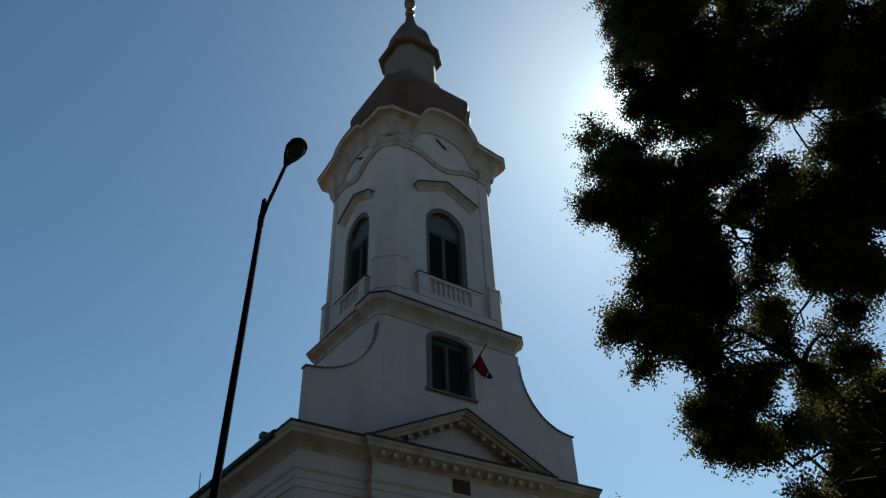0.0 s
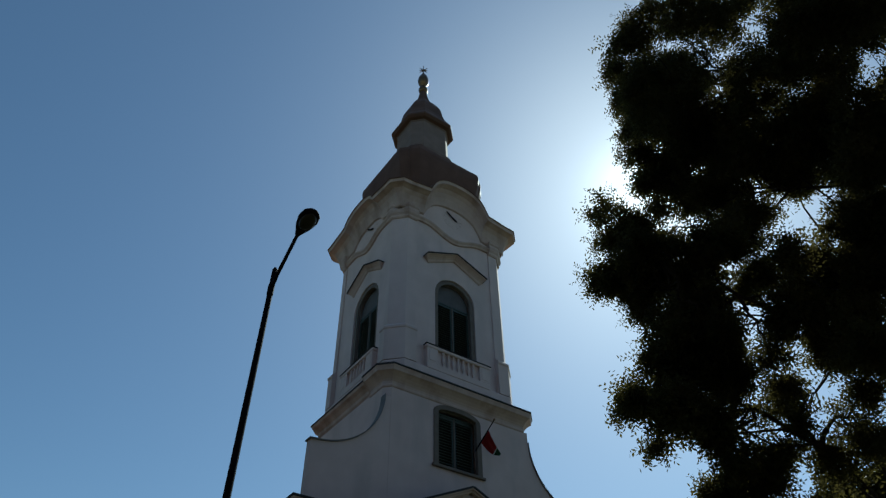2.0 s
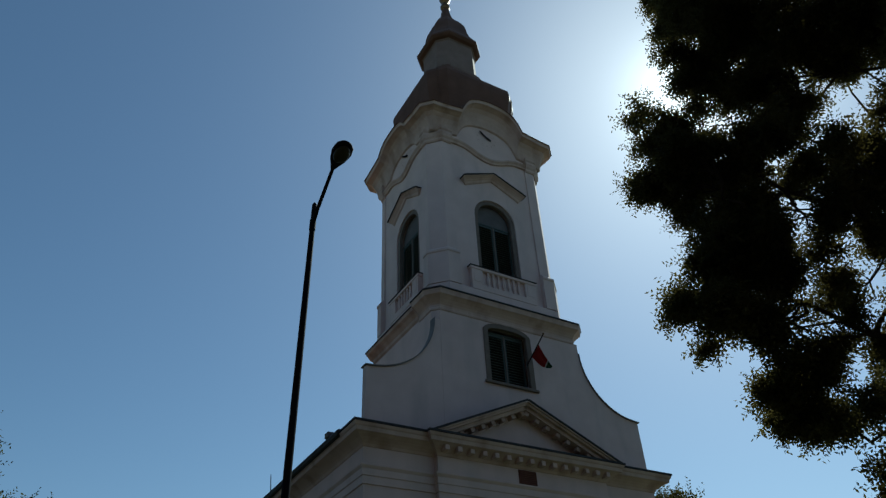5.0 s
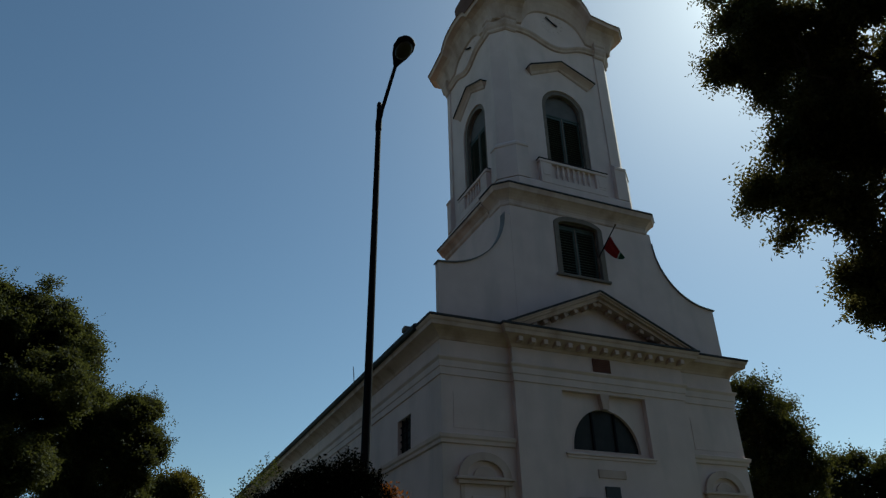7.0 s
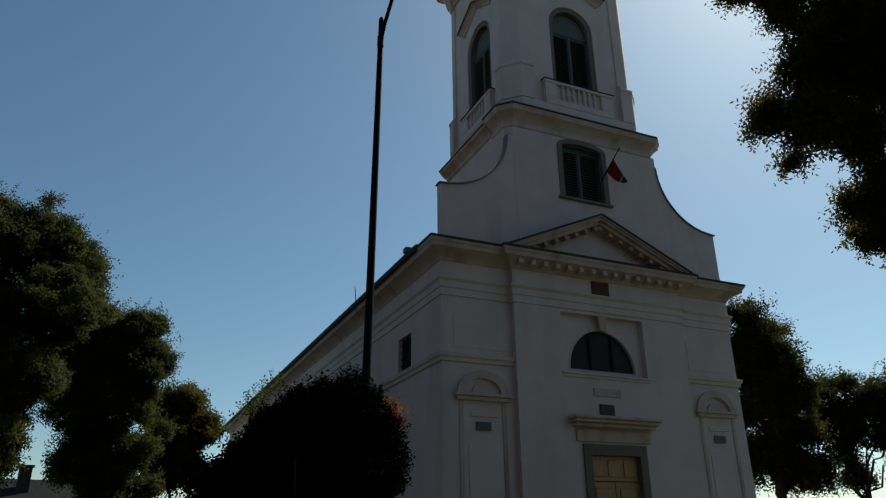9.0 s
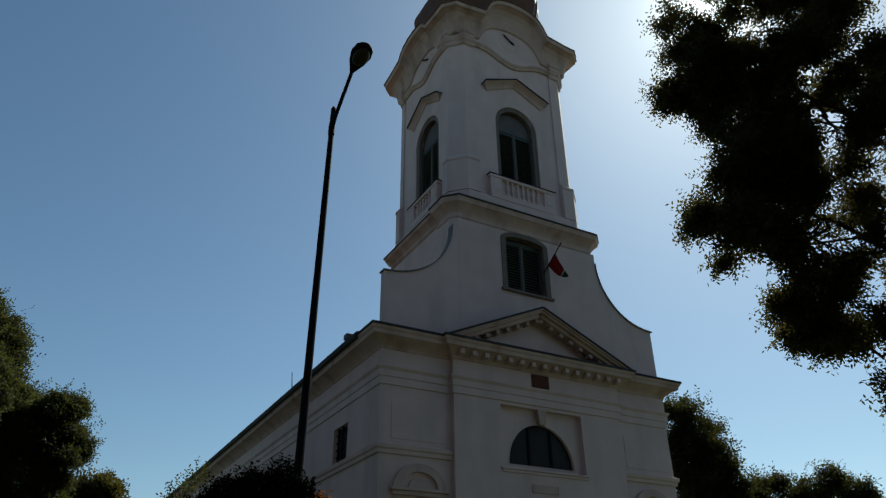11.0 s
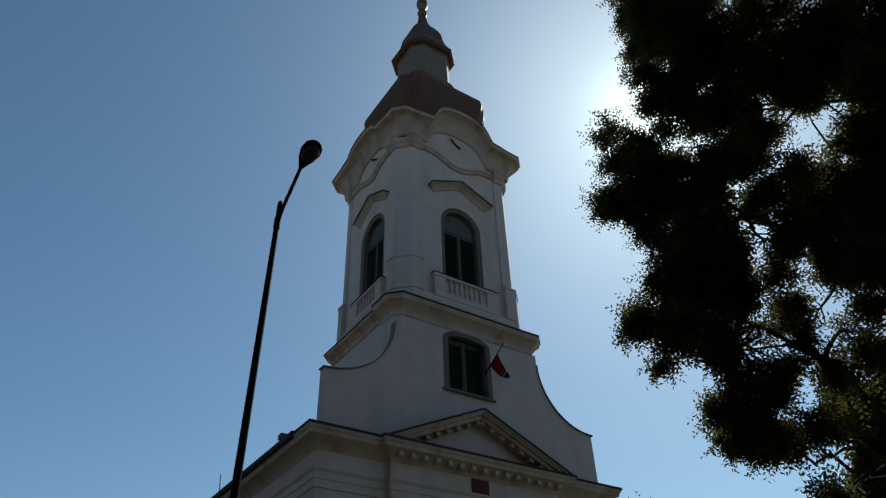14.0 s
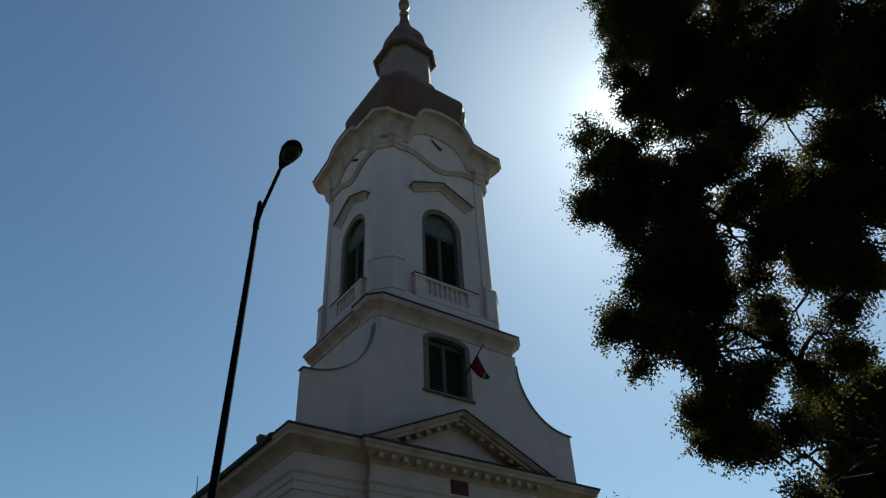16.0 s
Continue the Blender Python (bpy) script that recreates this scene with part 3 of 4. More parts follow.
# pedestal course and corner piers of the belfry
bm = bmesh.new()
sweep(bm, flat_path(plan(W2, WV, CH, TU, TV)), [(0.0, 13.6), (0.17, 13.6), (0.17, 14.20), (0.14, 14.25), (0.0, 14.27)])
part("belfry_plinth", bm, PLASTER, church)
for su, sv in ((-1, -1), (1, -1), (-1, 1), (1, 1)):
    bm = bmesh.new()
    du, dv = 0.78, 0.62
    pts = [(W2 - du, WV), (W2 - CH, WV), (W2, WV - CH), (W2, WV - dv)]
    path = [(TU + su * x, TV + sv * y, 0) for x, y in pts]
    if su * sv > 0:
        path = path[::-1]
    sweep(bm, path, [(-0.02, 14.26), (0.17, 14.26), (0.17, 15.44), (0.20, 15.47), (0.20, 15.55), (0.12, 15.63), (0.06, 15.70), (-0.02, 15.72)], closed=False)
    part("pier_base", bm, PLASTER, church)
    bm = bmesh.new()
    sweep(bm, path, [(-0.02, 15.71), (0.05, 15.71), (0.05, 20.62), (-0.02, 20.62)], closed=False)
    part("pier", bm, PLASTER, church)
    bm = bmesh.new()
    sweep(bm, path, [(-0.02, 20.60), (0.08, 20.60), (0.12, 20.66), (0.12, 20.74), (0.17, 20.82), (0.20, 20.96), (0.16, 21.10), (0.20, 21.16),
                     (0.20, 21.26), (0.05, 21.30), (-0.02, 21.30)], closed=False)
    part("capital", bm, TRIM, church)

# balustrade aprons and gabled hoods at the belfry windows, clocks above them
def baluster(m, x):
    bm = bmesh.new()
    prof = [(0.05, 14.45), (0.055, 14.50), (0.032, 14.54), (0.06, 14.66), (0.055, 14.76), (0.03, 14.88), (0.05, 14.96), (0.05, 15.01)]
    loft(bm, [[m @ Vector((x + r * math.cos(a), -0.115 + r * math.sin(a), z)) for a in [2 * math.pi * k / 8 for k in range(8)]] for r, z in prof])
    return bm


for s in ("front", "west"):
    m = face_m(s, W2, WV) @ pose(0.0 if s == "front" else 0.16, 0, 0)
    wd = 1.28 if s == "front" else 1.05
    bm = bmesh.new()
    box(bm, -wd, wd, -0.18, 0.0, 14.22, 14.45, m, bevel=0.01)
    box(bm, -wd - 0.04, wd + 0.04, -0.20, 0.0, 15.01, 15.12, m, bevel=0.015)
    for a in (-wd, wd - 0.42):
        box(bm, a, a + 0.42, -0.175, 0.0, 14.45, 15.01, m)
        box(bm, a + 0.08, a + 0.34, -0.187, -0.175, 14.53, 14.93, m)
    box(bm, -wd + 0.42, wd - 0.42, -0.08, 0.0, 14.45, 15.01, m)
    bal = part("balustrade", bm, PLASTER, church, "stucco balustrade below the belfry window")
    bm = bmesh.new()
    box(bm, -wd - 0.06, wd + 0.06, -0.22, 0.0, 15.124, 15.145, m)
    part("balustrade_flashing", bm, FLASH, bal)
    n = 7 if s == "front" else 5
    for k in range(n):
        x = (k - (n - 1) / 2) * 0.205
        part("baluster", baluster(m, x), PLASTER, bal)

    # hood: a coved gable, deep at the top and dying into the wall below, under a thin dark sheet
    hw, up, deep = (1.34, 0.30, 0.26) if s == "front" else (1.16, 0.12, 0.20)
    edge = 18.72 + up
    crest = [(-hw, edge), (-hw * 0.94, edge + 0.05), (0.0, edge + 0.60), (hw * 0.94, edge + 0.05), (hw, edge)]
    bm = bmesh.new()
    rows = []
    for x, z in crest:
        base = z - 0.22
        rows.append([m @ Vector((x * q, y, base + (z - base) * h)) for q, y, h in
                     ((0.86, 0.0, 0.0), (0.88, -0.05, 0.12), (0.91, -0.07, 0.45), (0.95, -0.13, 0.68), (0.99, -deep * 0.8, 0.84), (1.0, -deep, 0.88),
                      (1.0, -deep, 1.0), (1.0, 0.0, 1.0))])
    loft(bm, rows)
    hood = part("window_hood", bm, TRIM, church, "cream coved gable hood over the belfry window")
    bm = bmesh.new()
    loft(bm, [[m @ Vector((x * 1.02, y, z + dz)) for y, dz in ((-deep - 0.04, 0.0), (0.0, 0.004), (0.0, 0.05), (-deep - 0.04, 0.035))] for x, z in crest])
    part("hood_flashing", bm, FLASH, hood, "dark sheet-metal edge")

for s in ("front", "west", "east", "rear"):
    m = face_m(s, W2, WV) @ pose(SHIFT[s], 0, 0)
    cz, cr = 21.72 if s in ("front", "rear") else 21.40, 0.50
    bm = bmesh.new()
    slab(bm, [(cr * math.cos(a), cz + cr * math.sin(a)) for a in [2 * math.pi * k / 40 for k in range(40)]], (), 0.03, m @ pose(0, -0.004, 0))
    dial = part("clock", bm, PLASTER, church, "white clock dial with dark pointers")
    for ang, ln, w in ((-52, 0.40, 0.035), (118, 0.20, 0.045)):
        bm = bmesh.new()
        loft(bm, [[m @ pose(0, -0.05, cz, 0, ang, 0) @ Vector((x, y, z)) for x, y in ((-w * q, -0.01), (w * q, -0.01), (w * q, 0.01), (-w * q, 0.01))]
                  for z, q in ((-0.06, 0.7), (ln * 0.7, 1.0), (ln, 0.3))])
        part("pointer", bm, IRON, dial)
    for k in range(12):
        bm = bmesh.new()
        box(bm, -0.012, 0.012, -0.010, -0.0045, cr - 0.14, cr - 0.06, m @ pose(0, 0, cz, 0, 30 * k, 0))
        part("hour_mark", bm, TRIM, dial)


# wavy architrave and the great cove cornice, which rises over each clock
def waved(hu, hv, c, lift0, width0, droop=0.0):
    pts, out = plan(hu, hv, c, TU, TV), []
    for i in range(8):
        (x0, y0), (x1, y1) = pts[i], pts[(i + 1) % 8]
        if i % 2:
            out.append((x0, y0, -droop))
            continue
        n = 28
        ln = math.hypot(x1 - x0, y1 - y0)
        lift, width = (lift0, width0) if i % 4 == 0 else (lift0 * (0.50 if lift0 > 0 else 0.9), width0 * 0.78)
        for k in range(n):
            q = k / n
            d = abs(q - 0.5) * ln / width
            h = lift * (0.5 + 0.5 * math.cos(math.pi * min(d, 1.0))) if lift < 0 else lift * math.sqrt(max(0.0, 1 - min(d, 1.0) ** 2.4)) if d < 1 else 0.0
            out.append((x0 + (x1 - x0) * q, y0 + (y1 - y0) * q, h - droop * max(0.0, abs(2 * q - 1) - 0.45) / 0.55))
    return out


bm = bmesh.new()
sweep(bm, waved(W2, WV, CH, -0.40, 1.35), [(0.0, 20.72), (0.07, 20.74), (0.08, 20.80), (0.13, 20.86), (0.14, 20.92), (0.0, 20.97)])
part("waved_architrave", bm, TRIM, church, "wavy moulding dipping under the clock")
bm = bmesh.new()
sweep(bm, waved(W2 + 0.02, WV + 0.02, 0.06, 0.95, 1.30, 0.20), [(-0.02, 21.22), (0.05, 21.26), (0.08, 21.42), (0.13, 21.62), (0.21, 21.82), (0.32, 21.97), (0.44, 22.02), (0.55, 22.04),
                                                                       (0.57, 22.15), (0.59, 22.18), (-0.3, 22.2)])
part("top_cornice", bm, TRIM, church, "great cream cove cornice arching over the clocks")
bm = bmesh.new()
sweep(bm, waved(W2 + 0.02, WV + 0.02, 0.06, 0.95, 1.30, 0.20), [(0.0, 22.182), (0.62, 22.182), (0.62, 22.21), (0.2, 22.33), (-0.25, 22.55), (-0.75, 22.95)])
part("cornice_roof", bm, METAL, church, "brown sheet-copper roof over the cornice")

# dome, lantern and finial
bm = bmesh.new()
prof = [(1.62, 22.6), (1.78, 23.3), (1.94, 24.0), (2.04, 24.5), (2.11, 24.92), (2.13, 25.20), (2.09, 25.42), (1.96, 25.62), (1.72, 25.92), (1.50, 26.20), (1.31, 26.48), (1.18, 26.75), (1.10, 27.05)]
loft(bm, [ring_of(h * 1.03, h * 1.02, 0.30 * h, z, TU, TV) for h, z in prof])
dome = part("dome", bm, METAL, church, "swelling square dome of weathered brown copper")
bm = bmesh.new()
for su, sv in ((-1, -1), (1, -1), (1, 1), (-1, 1)):
    tube(bm, [(TU + su * (h * 1.03 - 0.15 * h), TV + sv * (h * 1.02 - 0.15 * h), z) for h, z in prof], [0.045] * len(prof), 6)
part("dome_seam", bm, METAL, dome)
bm = bmesh.new()
loft(bm, [ring_of(h, h, 0.42 * h, z, TU, TV) for h, z in ((1.15, 26.92), (1.17, 27.02), (1.07, 27.10), (1.04, 29.0), (1.08, 29.04), (1.10, 29.10))])
lantern = part("lantern", bm, LANTERN, church, "eight-sided stuccoed lantern on the dome")
for i, (x, y) in enumerate(((0, -1), (1, 0), (0, 1), (-1, 0))):
    bm = bmesh.new()
    slab(bm, arch(0.36, 27.45, 28.5, 28.85, 10), (), 0.05, pose(TU + x * 1.02, TV + y * 1.02, 0, 0, 0, (0, 90, 180, -90)[i]) @ pose(0, -0.03, 0))
    part("lantern_panel", bm, LANTERN, lantern)
bm = bmesh.new()
cap = [(1.08, 29.06), (1.24, 29.12), (1.33, 29.22), (1.33, 29.32), (1.24, 29.48), (1.07, 29.85), (0.97, 30.2), (0.91, 30.6), (0.85, 30.9), (0.73, 31.2), (0.56, 31.55), (0.40, 31.8),
       (0.29, 32.1), (0.22, 32.45), (0.16, 32.9)]
loft(bm, [ring_of(h, h, 0.45 * h, z, TU, TV) for h, z in cap])
part("lantern_cap", bm, METAL, church, "brown copper cap of the lantern")
bm = bmesh.new()
turned(bm, TU, TV, [(0.14, 32.88), (0.20, 32.97), (0.24, 33.08), (0.25, 33.18), (0.16, 33.28), (0.11, 33.42), (0.13, 33.52), (0.21, 33.62), (0.27, 33.78), (0.29, 33.98), (0.26, 34.20),
                    (0.20, 34.40), (0.11, 34.56), (0.06, 34.68), (0.045, 34.80)], 18)
part("finial_ball", bm, GILT, church, "gilded ball finial", smooth=True)
bm = bmesh.new()
tube(bm, [(TU, TV, 34.7), (TU, TV, 35.42)], [0.035, 0.015], 6)
for k in range(8):
    a = math.pi * k / 4
    d = Vector((math.cos(a) * 0.8, -math.cos(a) * 0.5, math.sin(a)))
    c = Vector((TU, TV, 35.02))
    tube(bm, [c, c + d * (0.32 if k % 2 else 0.25)], [0.045, 0.008], 5)
part("finial_star", bm, GILT, church, "gilded star")

# flag on a short staff at the lower tower window
flag = new("flag")
flag.matrix_world = church.matrix_world @ pose(0.92, -0.02, 12.02)
tagged(flag, "limp red, white and green flag on a slanting staff", "flag")
bm = bmesh.new()
tube(bm, [(-0.20, 0.05, -0.08), (0, -0.72, 0.72)], [0.02, 0.016], 8)
part("staff", bm, IRON, flag, "dark slanting flag staff")
bm = bmesh.new()
bmesh.ops.create_icosphere(bm, subdivisions=2, radius=0.035, matrix=pose(0, -0.73, 0.73))
part("staff_knob", bm, GILT, flag)


def cloth(a0, a1, mat, name):
    """A band of the hanging cloth between two shares of its width."""
    bm = bmesh.new()
    nu, nv = 14, 10
    grid = []
    for i in range(nu + 1):
        q = i / nu
        row = []
        for j in range(nv + 1):
            r = a0 + (a1 - a0) * j / nv
            fold = 0.05 * math.sin(q * 9 + r * 3) * r * (1.2 - r)
            up = 0.28 + 0.72 * q
            top = Vector((-0.17 + 0.13 * up, -0.05 - 0.42 * up, 0.02 + 0.44 * up))
            tail = Vector((0.46 + 0.03 * q, -0.32 - 0.04 * q, -0.19 + 0.05 * q))
            at = top.lerp(tail, r) + Vector((0.4 * fold, fold, -0.12 * math.sin(math.pi * r) * (1 - 0.4 * q)))
            row.append(bm.verts.new(at))
        grid.append(row)
    for i in range(nu):
        for j in range(nv):
            bm.faces.new((grid[i][j], grid[i + 1][j], grid[i + 1][j + 1], grid[i][j + 1]))
    r = bmesh.ops.solidify(bm, geom=bm.faces[:], thickness=0.008)
    return part(name, bm, mat, flag, smooth=True)


cloth(0.0, 0.64, RED, "red_band")
cloth(0.643, 0.69, WHITE, "white_band")
cloth(0.693, 1.0, GREEN, "green_band")


# ---- street lamp ----
lamp = new("street_lamp")
lamp.matrix_world = pose(-2.638, 7.89, 0, 0, 0.7, 0)
tagged(lamp, "tall black street lamp with a slanting arm", "street lamp")
bm = bmesh.new()
turned(bm, 0, 0, [(0.085, 0.0), (0.085, 1.2), (0.06, 1.26), (0.05, 4.0), (0.043, 7.0), (0.038, 8.50), (0.02, 8.54)], 14)
part("pole", bm, IRON, lamp, smooth=False)
bm = bmesh.new()
turned(bm, 0, 0, [(0.14, 0.0), (0.14, 0.06), (0.10, 0.10)], 14)
part("base_flange", bm, IRON, lamp)
bm = bmesh.new()
turned(bm, 0, 0, [(0.044, 8.02), (0.047, 8.04), (0.047, 8.2), (0.044, 8.22)], 14)
part("collar", bm, IRON, lamp)
bm = bmesh.new()
tube(bm, [(0, 0, 8.12), (0.09, -0.13, 8.30), (0.39, -0.49, 8.79)], [0.028, 0.027, 0.026], 10)
part("arm", bm, IRON, lamp)
neck, tip = Vector((0.37, -0.47, 8.76)), Vector((0.68, -0.90, 8.82))
ax = (tip - neck).normalized()
side = ax.cross(Vector((0, 0, 1))).normalized()
up = side.cross(ax)
ln = (tip - neck).length
bm = bmesh.new()
rings = []
for q, w, h0, h1 in ((0.0, 0.035, -0.03, 0.03), (0.12, 0.06, -0.035, 0.06), (0.35, 0.115, -0.05, 0.10), (0.62, 0.15, -0.06, 0.115), (0.85, 0.13, -0.05, 0.10), (0.96, 0.08, -0.03, 0.06), (1.0, 0.03, -0.01, 0.03)):
    c = neck + ax * ln * q
    rings.append([c + side * w * math.cos(a) + up * ((h1 if math.sin(a) > 0 else -h0) * math.sin(a)) for a in [2 * math.pi * k / 16 for k in range(16)]])
loft(bm, rings)
head = part("lamp_head", bm, IRON, lamp, "oval black lamp head", smooth=True)
bm = bmesh.new()
rings = []
for dz, sc in ((-0.045, 1.0), (-0.075, 0.85), (-0.09, 0.5)):
    c = neck + ax * ln * 0.62 + up * dz
    rings.append([c + side * 0.115 * sc * math.cos(a) + ax * 0.17 * sc * math.sin(a) for a in [2 * math.pi * k / 16 for k in range(16)]])
loft(bm, rings)
part("lamp_glass", bm, LENS, head, "dull grey glass bowl", smooth=True)


# ---- trees ----
def aim(az, el, dist):
    """A place at a bearing, a height angle and a level distance from the camera's stand."""
    a = radians(az)
    return Vector((dist * math.sin(a), dist * math.cos(a), EYE[2] + dist * math.tan(radians(el))))


def leaves(name, mat, parent, clumps, twigs, leaf, per, rng, droop=0.35, label="", flat=0.8, wide=0.24):
    """A crown: twigs scattered through round clumps, each with leaflets down both sides."""
    total = sum(c[1] ** 2 for c in clumps)
    verts = []
    for c, r, dens in clumps:
        n = max(8, int(twigs * r * r / total * dens))
        d = rng.normal(size=(n, 3))
        d /= np.linalg.norm(d, axis=1, keepdims=True)
        lump = 1 + 0.22 * np.sin(d[:, 0] * 5 + c[0] * 3) * np.cos(d[:, 2] * 6 + c[1]) + 0.10 * np.sin(d[:, 1] * 13 + c[2] * 5)
        rad = r * lump * rng.uniform(0.12, 1.0, n) ** 0.5
        base = np.array(c) + d * rad[:, None] * np.array([1, 1, flat])
        way = d * 0.8 + rng.normal(size=(n, 3)) * 0.55
        way[:, 2] -= droop
        way /= np.linalg.norm(way, axis=1, keepdims=True)
        side = np.cross(way, rng.normal(size=(n, 3)))
        side /= np.linalg.norm(side, axis=1, keepdims=True)
        size = leaf * rng.uniform(0.7, 1.3, n)
        for k in range(per):
            s = 1 if k % 2 else -1
            at = base + way * (size * 0.55 * k)[:, None]
            out = side * s * 0.85 + way * 0.5 + rng.normal(size=(n, 3)) * 0.25
            out /= np.linalg.norm(out, axis=1, keepdims=True)
            wid = np.cross(out, rng.normal(size=(n, 3)) * 0.5 + np.cross(side, way))
            wid /= np.linalg.norm(wid, axis=1, keepdims=True)
            s1 = size[:, None]
            verts.append(np.stack([at, at + out * s1 * 0.5 + wid * s1 * wide, at + out * s1, at + out * s1 * 0.5 - wid * s1 * wide], 1))
    v = np.concatenate(verts).reshape(-1, 3)
    nf = len(v) // 4
    me = bpy.data.meshes.new(name)
    me.vertices.add(len(v))
    me.vertices.foreach_set("co", v.astype(np.float32).ravel())
    me.loops.add(nf * 4)
    me.loops.foreach_set("vertex_index", np.arange(nf * 4, dtype=np.int32))
    me.polygons.add(nf)
    me.polygons.foreach_set("loop_start", np.arange(0, nf * 4, 4, dtype=np.int32))
    me.update(calc_edges=True)
    me.materials.append(mat)
    ob = new(name, me)
    ob.parent = parent
    if label:
        tagged(ob, label)
    return ob


def limb_points(a, b, rng, bend, n=7):
    a, b = Vector(a), Vector(b)
    pts = []
    for k in range(n + 1):
        q = k / n
        p = a.lerp(b, q)
        p.z += bend * math.sin(math.pi * q) * (b - a).length * 0.12
        if 0 < k < n:
            p += Vector(rng.normal(size=3)) * (b - a).length * 0.055
        pts.append(p)
    return pts


def tree(label, foot, fork, girth, clumps, twigs, leaf, per, mat, seed, droop=0.35, boughs=5, flat=0.8, group="", gaps=(), wide=0.24, many=9, span=(0.20, 0.37), sprays=0):
    """A tree: tapered trunk, a limb to each clump with smaller boughs, and a crown of separate leaves."""
    rng = np.random.default_rng(seed)
    t = new("tree")
    tagged(t, label, "tree", group)
    foot, fork = Vector(foot), Vector(fork)
    t.location = foot
    loc = [(c - foot, r, d) for c, r, d in clumps]
    tufts = []
    for c, r, d in loc:
        big = max(1.0, r / 0.55)
        for _ in range(int(many * d * big ** 0.8) + 2):
            w = Vector(rng.normal(size=3)).normalized() * r * rng.uniform(0.25, 0.9)
            at, size = c + Vector((w.x, w.y, w.z * 0.9)), r * rng.uniform(*span) / big ** 0.3
            out = at + foot - Vector(EYE)
            az, el = math.degrees(math.atan2(out.x, out.y)), math.degrees(math.atan2(out.z, math.hypot(out.x, out.y)))
            width = math.degrees(size / out.length)
            if any(math.hypot((az - a) * math.cos(radians(el)), el - e) < 0.7 * g + 0.3 * width for a, e, g in gaps) and rng.random() > 0.12:
                continue             # an opening between the boughs
            tufts.append((at, size, min(d, 1.0)))
    fork = fork - foot
    bm = bmesh.new()
    pts = limb_points((0, 0, 0), fork, rng, 0.0)
    tube(bm, pts, [girth * (1.35 if k == 0 else 1.0 - 0.35 * k / 7) for k in range(8)], 12)
    part("trunk", bm, BARK, t)
    hubs = [0]                       # the clumps that the main limbs run to, far from one another
    while len(hubs) < min(9, len(loc)):
        hubs.append(max(range(len(loc)), key=lambda i: min((loc[i][0] - loc[h][0]).length for h in hubs)))
    main = {}
    for i in hubs + [i for i in range(len(loc)) if i not in hubs]:
        c, r, d = loc[i]
        bm = bmesh.new()
        if i in hubs:
            g = girth * 0.24
            lp = limb_points(pts[5].lerp(pts[7], rng.random()), c, rng, rng.uniform(0.3, 1.5))
            main[i] = lp
        else:
            g = girth * 0.11
            near = sorted((p for q in main.values() for p in q[2:7]), key=lambda p: (p - c).length)[int(rng.integers(0, 4))]
            lp = limb_points(near, c, rng, rng.uniform(-0.5, 1.2))
        tube(bm, lp, [g * (1 - 0.82 * k / 7) for k in range(8)], 7)
        for k in range(boughs):
            s = lp[rng.integers(3, 7)]
            dirn = Vector(rng.normal(size=3)).normalized()
            e = Vector(c) + dirn * r * 0.65
            bp = limb_points(s, e, rng, 0.3, 5)
            tube(bm, bp, [g * 0.30 * (1 - 0.8 * i / 5) for i in range(6)], 5)
            for _ in range(2):
                s2 = bp[rng.integers(2, 5)]
                e2 = s2 + Vector(rng.normal(size=3)) * r * 0.2
                tube(bm, [s2, s2.lerp(e2, 0.5) + Vector(rng.normal(size=3)) * r * 0.05, e2], [g * 0.10, g * 0.07, g * 0.03], 4)
        part("limb", bm, BARK, t)
    leaves("crown", mat, t, [(tuple(c), r, d) for c, r, d in tufts], twigs, leaf, per, rng, droop, flat=flat, wide=wide)
    if sprays:                       # loose long twigs that stand out of the crown
        leaves("outer_sprays", mat, t, [(tuple(c), r * 1.5, d) for c, r, d in tufts], sprays, leaf * 0.95, 9, rng, droop * 0.6, flat=flat, wide=0.2)
    return t


def clump(az, el, dist, spread, dens=1.0):
    return aim(az, el, dist), math.hypot(dist, dist * math.tan(radians(el))) * math.tan(radians(spread)), dens


